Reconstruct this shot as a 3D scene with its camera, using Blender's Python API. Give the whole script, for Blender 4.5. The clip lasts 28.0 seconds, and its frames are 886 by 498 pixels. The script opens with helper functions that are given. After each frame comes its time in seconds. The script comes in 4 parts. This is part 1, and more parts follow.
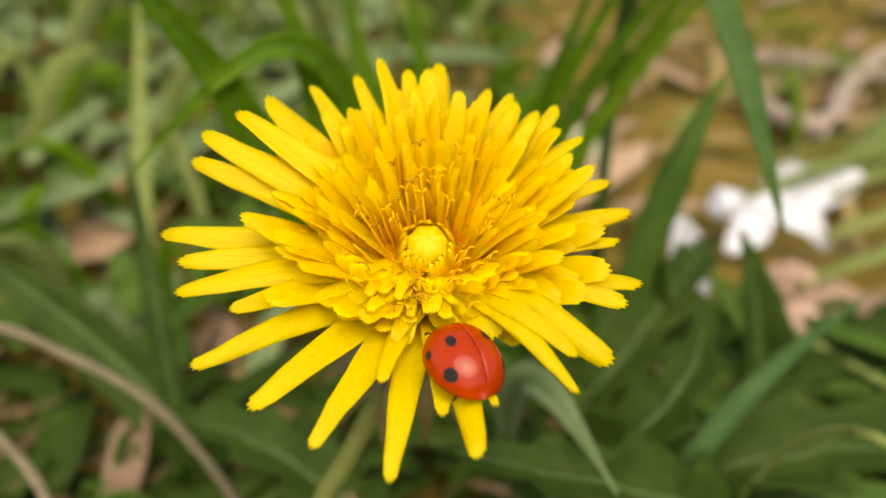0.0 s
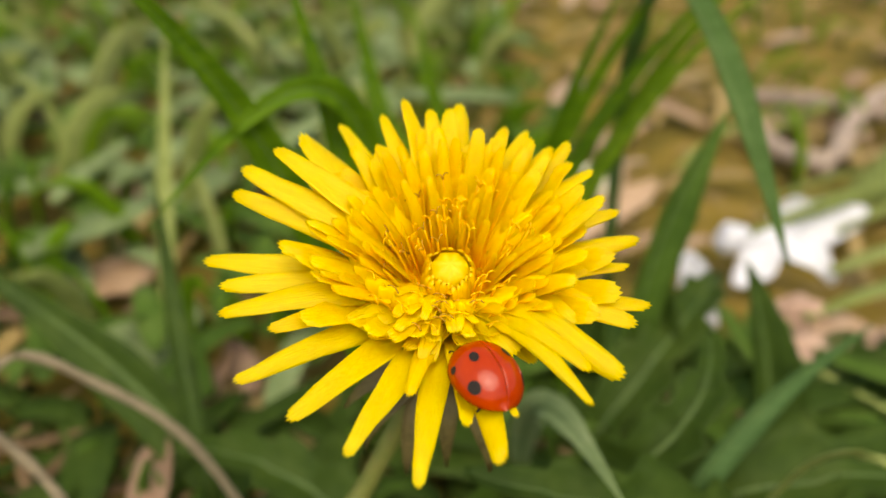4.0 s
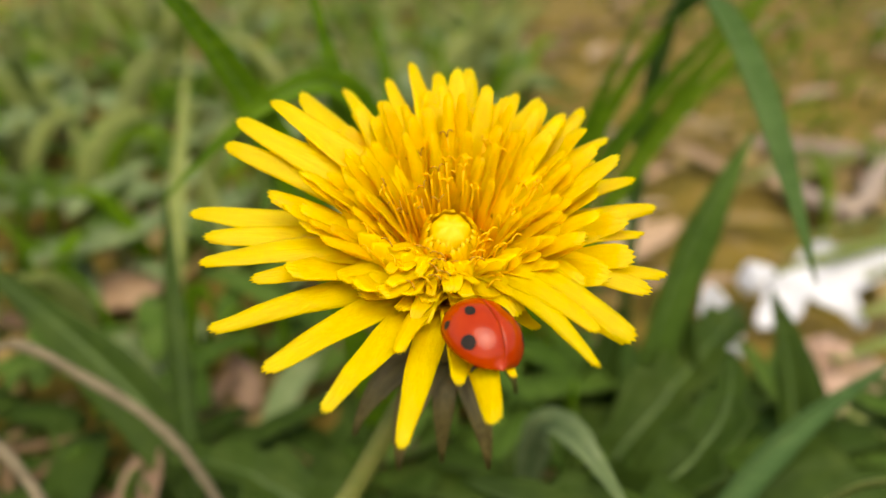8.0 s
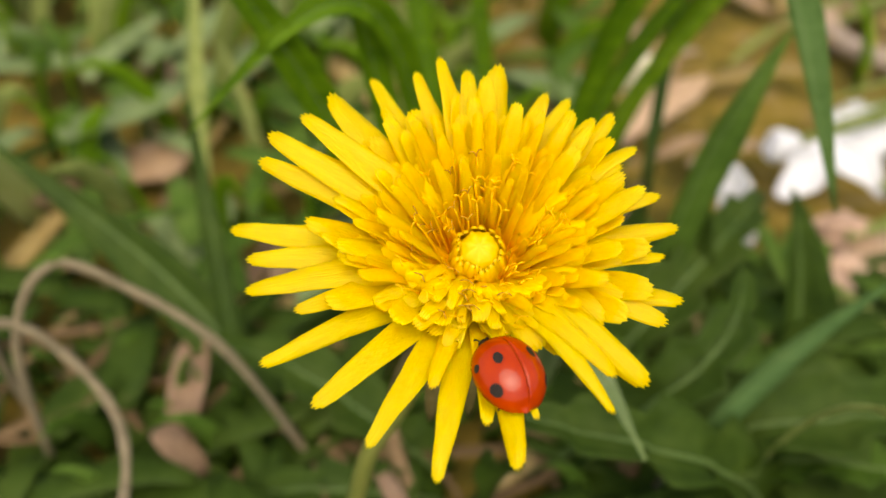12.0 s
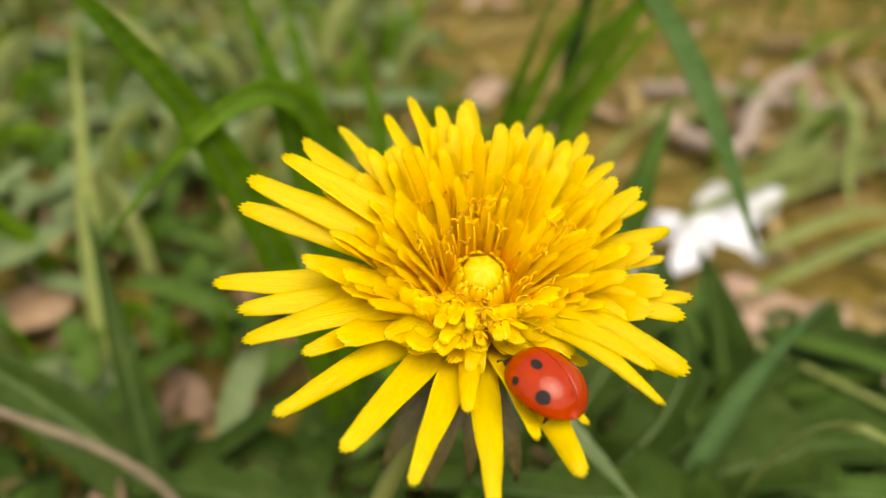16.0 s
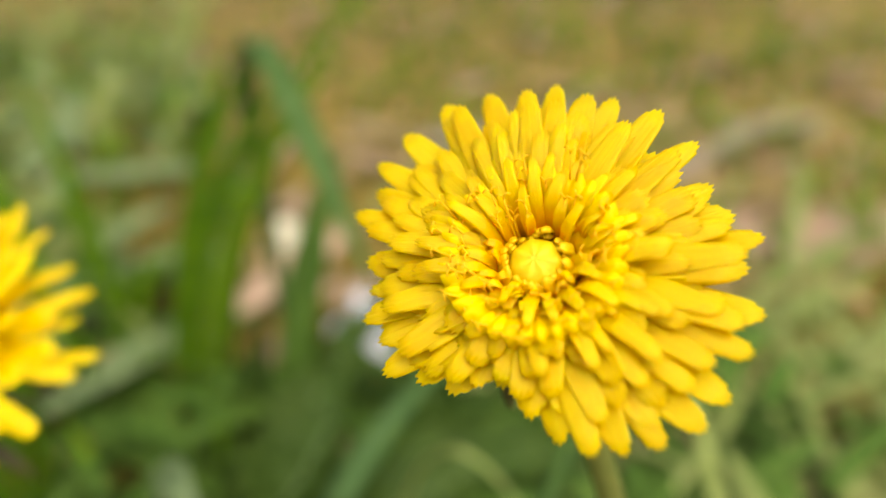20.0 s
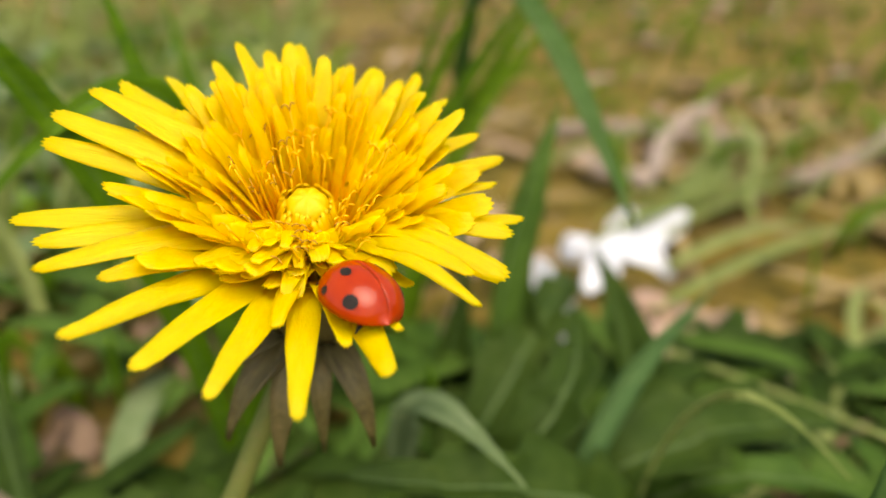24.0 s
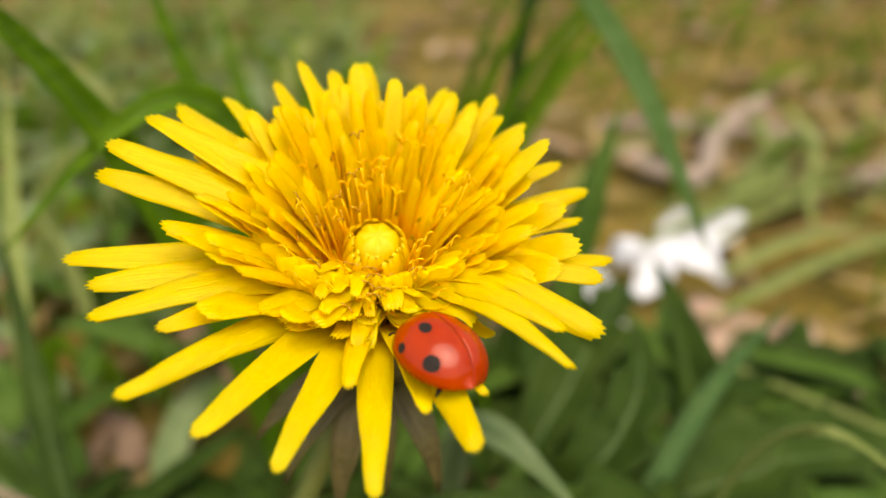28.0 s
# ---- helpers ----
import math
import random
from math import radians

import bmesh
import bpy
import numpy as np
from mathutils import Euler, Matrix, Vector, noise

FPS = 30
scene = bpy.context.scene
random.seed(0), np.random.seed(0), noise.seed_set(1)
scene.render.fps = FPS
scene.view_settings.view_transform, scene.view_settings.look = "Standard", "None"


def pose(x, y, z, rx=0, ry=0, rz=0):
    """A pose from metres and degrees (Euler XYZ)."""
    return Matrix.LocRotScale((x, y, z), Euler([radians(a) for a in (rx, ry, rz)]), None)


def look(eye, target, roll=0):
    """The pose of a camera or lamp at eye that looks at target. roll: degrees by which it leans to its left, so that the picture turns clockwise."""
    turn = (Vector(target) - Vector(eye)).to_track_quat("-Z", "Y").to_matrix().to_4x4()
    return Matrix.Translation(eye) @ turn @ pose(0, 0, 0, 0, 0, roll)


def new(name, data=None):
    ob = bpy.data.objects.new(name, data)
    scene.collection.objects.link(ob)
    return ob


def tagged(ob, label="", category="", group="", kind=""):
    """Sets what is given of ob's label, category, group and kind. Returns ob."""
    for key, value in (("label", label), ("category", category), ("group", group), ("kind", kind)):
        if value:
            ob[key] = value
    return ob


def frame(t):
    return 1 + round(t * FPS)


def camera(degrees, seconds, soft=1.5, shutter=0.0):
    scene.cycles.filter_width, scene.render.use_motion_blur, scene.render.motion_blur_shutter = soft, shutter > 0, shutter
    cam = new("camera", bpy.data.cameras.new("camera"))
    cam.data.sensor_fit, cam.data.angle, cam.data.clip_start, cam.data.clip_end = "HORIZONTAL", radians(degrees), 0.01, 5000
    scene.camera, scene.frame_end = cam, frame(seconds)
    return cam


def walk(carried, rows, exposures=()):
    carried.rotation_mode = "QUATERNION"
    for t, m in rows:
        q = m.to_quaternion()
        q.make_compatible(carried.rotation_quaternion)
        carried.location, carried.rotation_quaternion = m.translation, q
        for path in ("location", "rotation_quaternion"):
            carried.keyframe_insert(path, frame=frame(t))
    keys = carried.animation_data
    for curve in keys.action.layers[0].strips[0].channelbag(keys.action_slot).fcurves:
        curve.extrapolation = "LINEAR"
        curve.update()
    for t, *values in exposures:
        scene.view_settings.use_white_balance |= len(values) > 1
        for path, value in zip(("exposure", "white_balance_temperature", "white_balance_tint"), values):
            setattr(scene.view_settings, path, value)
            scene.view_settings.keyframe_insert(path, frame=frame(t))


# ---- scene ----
cam = camera(62.0, 28.0, soft=1.6)
cam.data.dof.use_dof = True
cam.data.dof.aperture_fstop = 16.5
# seconds, eye in metres, turn in degrees
PATH = [
    (0, 0.00002, 0.00036, 0.12096, 55.565, -0.356, -0.062),
    (0.5, 0.00009, -0.00059, 0.12130, 55.949, -0.294, -0.218),
    (1, 0.00049, -0.00144, 0.12231, 55.924, -0.257, -0.280),
    (1.5, -0.00093, -0.00320, 0.12328, 55.921, -0.348, -0.130),
    (2, -0.00182, -0.00502, 0.12407, 55.959, -0.404, -0.313),
    (2.5, -0.00189, -0.00622, 0.12425, 56.856, -0.102, -0.177),
    (3, -0.00220, -0.00624, 0.12364, 57.147, -0.251, 0.624),
    (3.5, -0.00064, -0.00480, 0.12299, 57.985, 0.238, 0.418),
    (5.5, -0.00402, -0.00391, 0.12119, 59.216, -0.559, 0.697),
    (6, -0.00201, -0.00425, 0.11972, 59.921, -0.444, 1.294),
    (6.5, 0.00020, -0.00532, 0.11717, 60.838, -0.916, 1.705),
    (7, 0.00446, -0.00467, 0.11544, 61.588, -0.374, 1.278),
    (7.5, 0.00351, -0.00476, 0.11507, 61.924, -0.688, 1.555),
    (8, 0.00064, -0.00429, 0.11322, 62.865, -1.096, 2.880),
    (8.5, -0.00027, -0.00352, 0.11275, 64.566, -0.988, 3.536),
    (9, 0.00004, -0.00294, 0.11427, 61.677, -0.750, 3.537),
    (9.5, -0.00013, -0.00281, 0.11667, 58.668, -0.697, 3.043),
    (10, -0.00131, -0.00271, 0.11992, 56.241, -0.627, 3.600),
    (10.5, 0.00157, -0.00081, 0.12091, 54.044, -0.062, 3.773),
    (11, 0.00096, 0.00180, 0.12375, 51.328, -0.454, 3.653),
    (11.5, -0.00025, 0.00306, 0.12622, 49.847, -0.274, 4.053),
    (13.5, -0.00224, 0.00629, 0.14091, 41.874, -0.471, 2.505),
    (14, -0.00367, 0.01031, 0.14013, 43.739, -0.992, 0.832),
    (14.5, -0.00626, 0.00668, 0.12997, 52.644, -1.447, -1.441),
    (15, -0.00882, 0.00359, 0.12763, 54.755, -0.848, -3.439),
    (15.5, -0.01144, 0.00142, 0.12455, 57.300, -0.485, -5.140),
    (16, -0.01203, -0.00009, 0.12052, 58.917, -0.558, -7.893),
    (16.5, -0.01321, -0.00362, 0.11588, 60.735, -1.760, -8.950),
    (17, -0.00485, -0.00932, 0.11272, 61.268, -0.596, -11.323),
    (17.5, 0.01097, -0.01165, 0.11488, 60.965, -1.146, -16.471),
    (18, 0.01878, -0.01436, 0.11859, 61.420, -0.133, -17.677),
    (18.5, 0.02434, -0.01522, 0.12169, 62.196, 0.893, -18.048),
    (19, 0.02561, -0.01544, 0.12343, 62.535, 0.739, -18.808),
    (19.5, 0.02688, -0.01391, 0.12245, 63.567, 0.994, -18.037),
    (20, 0.02815, -0.01208, 0.12181, 63.249, 0.456, -18.696),
    (20.5, 0.02684, -0.01005, 0.12163, 63.069, 1.592, -18.200),
    (21, 0.01892, -0.00834, 0.12060, 60.138, 1.685, -15.820),
    (21.5, 0.00977, -0.00721, 0.11054, 65.497, 2.150, -12.693),
    (22, 0.00286, -0.00841, 0.11133, 64.522, 0.392, -14.058),
    (22.5, 0.00116, -0.00840, 0.11043, 65.480, 0.361, -13.576),
    (24.5, -0.00409, -0.00416, 0.10921, 63.487, -0.283, -12.629),
    (25, -0.00467, -0.00291, 0.10906, 62.903, -0.303, -11.939),
    (25.5, -0.00428, -0.00177, 0.10860, 63.526, -0.137, -11.708),
    (26, -0.00403, -0.00071, 0.10947, 63.668, 0.109, -11.476),
    (26.5, -0.00399, 0.00025, 0.11018, 63.645, 0.122, -11.421),
    (27, -0.00384, 0.00021, 0.11103, 63.609, 0.559, -10.713),
    (27.5, -0.00477, 0.00098, 0.11111, 63.070, 0.415, -10.475),
    (28, -0.00483, 0.00149, 0.11078, 63.316, 0.479, -10.217),
]
walk(cam, [(t, pose(x, y, z, rx, ry, rz)) for t, x, y, z, rx, ry, rz in PATH], [(0, 0.47, 7500, 10), (10, 0.46, 7500, 10), (14, 0.50, 7500, 10), (16.9, 0.56, 7300, 10), (17.9, 1.08, 7000, 10), (19.2, 0.84, 7000, 10), (20.5, 0.80, 7000, 10), (21.2, 0.92, 7000, 10), (22.3, 0.70, 7000, 10), (24.6, 0.62, 7300, 10), (28, 0.52, 7500, 10)])

# the lens is focused on the wide flower, then on the dense one, then back
focus_point = new("focus_point")
focus_point.empty_display_size = 0.002
cam.data.dof.focus_object = focus_point
NEAR_WIDE, NEAR_DENSE, BETWEEN, BEHIND = (0.0, 0.046, 0.084), (0.042, 0.0175, 0.1055), (0.043, 0.029, 0.098), (0.03, 0.054, 0.08)
walk(focus_point, [(t, pose(*p)) for t, p in ((0, NEAR_WIDE), (16.8, NEAR_WIDE), (17.5, BEHIND), (18, BETWEEN), (18.5, NEAR_DENSE), (20.4, NEAR_DENSE), (21, BETWEEN), (22, BEHIND), (23.5, NEAR_WIDE), (28, NEAR_WIDE))])

# ---- light: a bright overcast day ----
world = bpy.data.worlds.new("sky")
scene.world = world
world.use_nodes = True
wn = world.node_tree
sky = wn.nodes.new("ShaderNodeTexSky")
sky.sky_type, sky.sun_disc = "NISHITA", False
sky.sun_elevation, sky.sun_rotation = radians(63), radians(173)
sky.air_density, sky.dust_density, sky.ozone_density = 1.0, 4.0, 1.0
wn.links.new(sky.outputs[0], wn.nodes["Background"].inputs[0])
wn.nodes["Background"].inputs[1].default_value = 0.14
sun = new("sun", bpy.data.lights.new("sun", "SUN"))
sun.data.energy, sun.data.angle, sun.data.color = 1.75, radians(60), (1.0, 0.94, 0.84)
sun.matrix_world = look((0.1, -0.82, 1.63), (0, 0, 0))

# ---- materials ----
def mat(name, stops, rough=0.55, scale=300.0, stretch=(1, 1, 1), bump=0.2, spec=0.4, trans=0.0, coat=0.0, per_piece=0.0, fine=4.0, along=None, detail_mix=0.35):
    """Procedural surface: a colour ramp over two scales of noise, with relief. stops: (place, colour) pairs.
    along: (start, end, colour) tints by the distance along the piece's own x axis."""
    m = bpy.data.materials.new(name)
    m.use_nodes = True
    nt = m.node_tree
    nodes, link = nt.nodes, nt.links.new
    bsdf, out = nodes["Principled BSDF"], nodes["Material Output"]
    tc = nodes.new("ShaderNodeTexCoord")
    mp = nodes.new("ShaderNodeMapping")
    mp.inputs["Scale"].default_value = [scale * s for s in stretch]
    link(tc.outputs["Object"], mp.inputs["Vector"])
    n1 = nodes.new("ShaderNodeTexNoise")
    n1.inputs["Scale"].default_value, n1.inputs["Detail"].default_value = 1.0, 3.0
    n2 = nodes.new("ShaderNodeTexNoise")
    n2.inputs["Scale"].default_value, n2.inputs["Detail"].default_value = fine, 4.0
    link(mp.outputs[0], n1.inputs["Vector"])
    link(mp.outputs[0], n2.inputs["Vector"])
    mix = nodes.new("ShaderNodeMix")
    mix.inputs["Factor"].default_value = detail_mix
    link(n1.outputs["Fac"], mix.inputs[2])
    link(n2.outputs["Fac"], mix.inputs[3])
    last = mix.outputs[0]
    if per_piece:
        info = nodes.new("ShaderNodeObjectInfo")
        geo = nodes.new("ShaderNodeNewGeometry")
        add = nodes.new("ShaderNodeMath")
        add.operation = "ADD"
        link(info.outputs["Random"], add.inputs[0])
        link(geo.outputs["Random Per Island"], add.inputs[1])
        fr = nodes.new("ShaderNodeMath")
        fr.operation = "FRACT"
        link(add.outputs[0], fr.inputs[0])
        mul = nodes.new("ShaderNodeMath")
        mul.operation, mul.inputs[1].default_value, mul.inputs[2].default_value = "MULTIPLY_ADD", per_piece, -per_piece / 2
        link(fr.outputs[0], mul.inputs[0])
        sm = nodes.new("ShaderNodeMath")
        sm.operation = "ADD"
        link(last, sm.inputs[0])
        link(mul.outputs[0], sm.inputs[1])
        last = sm.outputs[0]
    ramp = nodes.new("ShaderNodeValToRGB")
    el = ramp.color_ramp.elements
    while len(el) < len(stops):
        el.new(0.5)
    for e, (p, c) in zip(el, stops):
        e.position, e.color = p, (*c, 1)
    link(last, ramp.inputs[0])
    colour = ramp.outputs[0]
    if along:
        sep = nodes.new("ShaderNodeSeparateXYZ")
        link(tc.outputs["Object"], sep.inputs[0])
        rng = nodes.new("ShaderNodeMapRange")
        rng.inputs["From Min"].default_value, rng.inputs["From Max"].default_value = along[0], along[1]
        rng.inputs["To Min"].default_value, rng.inputs["To Max"].default_value = 1.0, 0.0
        rng.interpolation_type = "SMOOTHSTEP"
        link(sep.outputs[along[3] if len(along) > 3 else "X"], rng.inputs["Value"])
        tint = nodes.new("ShaderNodeMix")
        tint.data_type = "RGBA"
        link(rng.outputs[0], tint.inputs["Factor"])
        link(colour, tint.inputs[6])
        tint.inputs[7].default_value = (*along[2], 1)
        colour = tint.outputs[2]
    link(colour, bsdf.inputs["Base Color"])
    bsdf.inputs["Roughness"].default_value = rough
    bsdf.inputs["Specular IOR Level"].default_value = spec
    bsdf.inputs["Coat Weight"].default_value = coat
    bsdf.inputs["Coat Roughness"].default_value = 0.12
    if bump:
        bp = nodes.new("ShaderNodeBump")
        bp.inputs["Strength"].default_value = bump
        bp.inputs["Distance"].default_value = 0.15 / scale
        link(mix.outputs[0], bp.inputs["Height"])
        link(bp.outputs[0], bsdf.inputs["Normal"])
    if trans:
        tr = nodes.new("ShaderNodeBsdfTranslucent")
        link(colour, tr.inputs["Color"])
        ms = nodes.new("ShaderNodeMixShader")
        ms.inputs[0].default_value = trans
        link(bsdf.outputs[0], ms.inputs[1])
        link(tr.outputs[0], ms.inputs[2])
        link(ms.outputs[0], out.inputs[0])
    return m


def petal_mat(name, stops, start, end, deep, scale, axis="X", glow_through=0.22):
    m = mat(name, stops, rough=0.5, scale=scale, stretch=(0.3, 9, 6), bump=0.3, spec=0.2, per_piece=0.25, along=(start, end, deep, axis))
    bsdf = m.node_tree.nodes["Principled BSDF"]
    bsdf.inputs["Subsurface Weight"].default_value = 0.9
    bsdf.inputs["Subsurface Radius"].default_value = (1.0, 0.9, 0.05)
    bsdf.inputs["Subsurface Scale"].default_value = 0.0005
    # thin florets let daylight through
    nt = m.node_tree
    tr, ms = nt.nodes.new("ShaderNodeBsdfTranslucent"), nt.nodes.new("ShaderNodeMixShader")
    nt.links.new(bsdf.inputs["Base Color"].links[0].from_socket, tr.inputs["Color"])
    ms.inputs[0].default_value = glow_through
    nt.links.new(bsdf.outputs[0], ms.inputs[1])
    nt.links.new(tr.outputs[0], ms.inputs[2])
    nt.links.new(ms.outputs[0], nt.nodes["Material Output"].inputs[0])
    return m


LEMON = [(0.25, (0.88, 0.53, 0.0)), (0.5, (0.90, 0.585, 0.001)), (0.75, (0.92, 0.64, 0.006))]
# orange bases: the tube's own colour, plus warm shade painted under the florets
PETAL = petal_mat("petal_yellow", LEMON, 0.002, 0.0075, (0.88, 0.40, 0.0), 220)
# petal yellow lightened to make up for the shade inside the heads
LEMON_LIFTED = [(0.25, (0.95, 0.64, 0.0)), (0.5, (0.96, 0.70, 0.001)), (0.75, (0.97, 0.75, 0.006))]
# orange low down is partly own colour, partly painted shade of the hollow
INNER = petal_mat("floret_yellow", LEMON_LIFTED, 0.0045, 0.0100, (1.0, 0.52, 0.0), 300, "Z", 0.5)
LEMON_PALE = [(0.25, (0.84, 0.51, 0.0)), (0.5, (0.87, 0.57, 0.001)), (0.75, (0.90, 0.63, 0.006))]
PETAL_SMALL = petal_mat("petal_lemon", LEMON_PALE, 0.0015, 0.0045, (0.92, 0.46, 0.0), 300, "X", 0.34)
INNER_SMALL = petal_mat("floret_lemon", LEMON_LIFTED, 0.0042, 0.0066, (0.95, 0.40, 0.0), 400, "Z", 0.4)
# bright colour of the added filler that keeps floret gaps from going dark
FILLER = mat("floret_filler_orange", LEMON_LIFTED, rough=0.6, scale=700, stretch=(1, 1, 0.4), bump=0.5, spec=0.15, trans=0.3, along=(0.0045, 0.009, (1.0, 0.48, 0.0), "Z"))
FILLER_SMALL = mat("floret_filler_small", LEMON_LIFTED, rough=0.6, scale=900, stretch=(1, 1, 0.4), bump=0.5, spec=0.15, trans=0.3, along=(0.003, 0.0055, (0.92, 0.40, 0.0), "Z"))
STYLE = mat("style_orange", [(0.3, (0.97, 0.54, 0.002)), (0.7, (0.98, 0.68, 0.004))], rough=0.6, scale=900, trans=0.2, bump=0.2)
STYLE_TIP = mat("style_tip_amber", [(0.3, (0.36, 0.17, 0.006)), (0.7, (0.6, 0.33, 0.01))], rough=0.6, scale=900, bump=0.2)
KNOB = mat("bud_yellow", [(0.3, (0.90, 0.62, 0.002)), (0.7, (0.92, 0.69, 0.008))], rough=0.55, scale=500, stretch=(2, 2, 0.5), trans=0.25, bump=0.3, per_piece=0.15)
BRACT = mat("bract_olive", [(0.3, (0.075, 0.06, 0.018)), (0.55, (0.15, 0.125, 0.04)), (0.8, (0.23, 0.17, 0.07))], rough=0.55, scale=250, stretch=(0.4, 2, 2), bump=0.3, trans=0.1, per_piece=0.25)
CUP = mat("cup_green", [(0.3, (0.06, 0.075, 0.025)), (0.7, (0.13, 0.15, 0.05))], rough=0.55, scale=300, bump=0.3)
STEM = mat("stem_green", [(0.3, (0.145, 0.18, 0.04)), (0.55, (0.20, 0.225, 0.05)), (0.75, (0.22, 0.205, 0.065))], rough=0.5, scale=260, stretch=(3, 3, 0.25), bump=0.25, trans=0.15)
GRASS = mat("grass_green", [(0.25, (0.08, 0.19, 0.004)), (0.5, (0.15, 0.30, 0.008)), (0.8, (0.25, 0.41, 0.02))], rough=0.6, spec=0.18, scale=90, stretch=(0.1, 5, 5), bump=0.3, trans=0.48, per_piece=0.35)
GRASS_PALE = mat("grass_grey_green", [(0.25, (0.2, 0.26, 0.06)), (0.55, (0.29, 0.35, 0.10)), (0.8, (0.39, 0.42, 0.16))], rough=0.6, spec=0.18, scale=90, stretch=(0.1, 5, 5), bump=0.3, trans=0.3, per_piece=0.25)
LEAF = mat("leaf_green", [(0.25, (0.022, 0.048, 0.005)), (0.5, (0.041, 0.08, 0.009)), (0.8, (0.072, 0.115, 0.019))], rough=0.62, spec=0.15, scale=120, bump=0.45, trans=0.22, per_piece=0.25)
BLUE_GREEN = mat("grass_blue_green", [(0.25, (0.09, 0.19, 0.04)), (0.55, (0.14, 0.26, 0.07)), (0.8, (0.2, 0.32, 0.1))], rough=0.6, spec=0.18, scale=90, stretch=(0.1, 5, 5), bump=0.3, trans=0.58, per_piece=0.2)
LEAF_UNDER = mat("leaf_grey_green", [(0.25, (0.16, 0.23, 0.09)), (0.55, (0.23, 0.31, 0.13)), (0.8, (0.31, 0.38, 0.19))], rough=0.65, spec=0.15, scale=120, bump=0.35, trans=0.2, per_piece=0.15)
FRESH = mat("leaf_fresh_green", [(0.25, (0.05, 0.11, 0.012)), (0.5, (0.08, 0.155, 0.02)), (0.8, (0.125, 0.21, 0.04))], rough=0.6, spec=0.15, scale=120, bump=0.4, trans=0.25, per_piece=0.25)
TEAL = mat("grass_teal", [(0.25, (0.05, 0.115, 0.03)), (0.55, (0.078, 0.16, 0.045)), (0.8, (0.12, 0.2, 0.065))], rough=0.6, spec=0.18, scale=90, stretch=(0.1, 5, 5), bump=0.3, trans=0.3, per_piece=0.2)
VEIN = mat("leaf_vein", [(0.3, (0.07, 0.13, 0.03)), (0.7, (0.12, 0.19, 0.05))], rough=0.5, scale=200, bump=0.1)
STRAW = mat("straw_dry", [(0.25, (0.26, 0.18, 0.055)), (0.5, (0.35, 0.255, 0.09)), (0.8, (0.45, 0.34, 0.16))], rough=0.7, scale=120, stretch=(0.2, 4, 4), bump=0.4, trans=0.1, per_piece=0.35)
DRYLEAF = mat("dry_leaf_pink", [(0.25, (0.34, 0.22, 0.12)), (0.5, (0.43, 0.30, 0.19)), (0.8, (0.55, 0.42, 0.31))], rough=0.7, scale=150, bump=0.5, trans=0.15, per_piece=0.4)
SOIL = mat("soil_moss", [(0.28, (0.05, 0.042, 0.008)), (0.42, (0.105, 0.087, 0.013)), (0.54, (0.20, 0.14, 0.022)), (0.70, (0.26, 0.195, 0.105))], rough=0.9, scale=26, fine=4.0, bump=0.8, spec=0.2, detail_mix=0.45)
WHITE = mat("white_petal", [(0.2, (0.62, 0.64, 0.70)), (0.5, (0.75, 0.78, 0.82)), (0.8, (0.80, 0.82, 0.84))], rough=0.5, scale=120, bump=0.3, trans=0.2, per_piece=0.1)
CREAM = mat("cream_petal", [(0.2, (0.7, 0.66, 0.4)), (0.6, (0.82, 0.79, 0.58))], rough=0.5, scale=120, bump=0.3, trans=0.2)
STONE = mat("pebble_pink", [(0.25, (0.3, 0.19, 0.13)), (0.55, (0.46, 0.31, 0.22)), (0.8, (0.56, 0.42, 0.32))], rough=0.8, scale=150, bump=0.5, per_piece=0.25)
BROWN = mat("dead_grass_brown", [(0.25, (0.09, 0.055, 0.02)), (0.55, (0.17, 0.11, 0.05)), (0.8, (0.28, 0.19, 0.1))], rough=0.8, scale=160, stretch=(0.4, 3, 3), bump=0.5, per_piece=0.4)
LITTER = mat("dead_leaf_brown", [(0.25, (0.10, 0.06, 0.03)), (0.5, (0.18, 0.115, 0.065)), (0.8, (0.30, 0.20, 0.13))], rough=0.75, scale=150, bump=0.5, per_piece=0.4)
STALK = mat("dead_stalk_grey", [(0.25, (0.12, 0.10, 0.06)), (0.55, (0.2, 0.165, 0.10)), (0.8, (0.28, 0.23, 0.15))], rough=0.8, scale=160, stretch=(0.4, 3, 3), bump=0.5)
PEACH = mat("dry_leaf_peach", [(0.25, (0.42, 0.28, 0.16)), (0.5, (0.55, 0.39, 0.25)), (0.8, (0.68, 0.53, 0.38))], rough=0.7, scale=150, bump=0.5, trans=0.2)
TWIG = mat("twig_grey", [(0.25, (0.2, 0.15, 0.11)), (0.55, (0.33, 0.26, 0.2)), (0.8, (0.45, 0.37, 0.3))], rough=0.8, scale=160, stretch=(0.4, 3, 3), bump=0.6, per_piece=0.3)
SHELL = mat("wing_case_red", [(0.25, (0.31, 0.018, 0.0)), (0.5, (0.38, 0.03, 0.0)), (0.8, (0.45, 0.045, 0.0))], rough=0.4, scale=260, bump=0.02, spec=0.02, coat=0.75)
BLACK = mat("chitin_black", [(0.3, (0.012, 0.01, 0.008)), (0.7, (0.03, 0.022, 0.016))], rough=0.6, scale=500, bump=0.2, spec=0.2)
PALE = mat("chitin_white", [(0.3, (0.6, 0.58, 0.5)), (0.7, (0.75, 0.73, 0.66))], rough=0.4, scale=500, bump=0.1)

# ---- mesh helpers ----
CM = 0.01


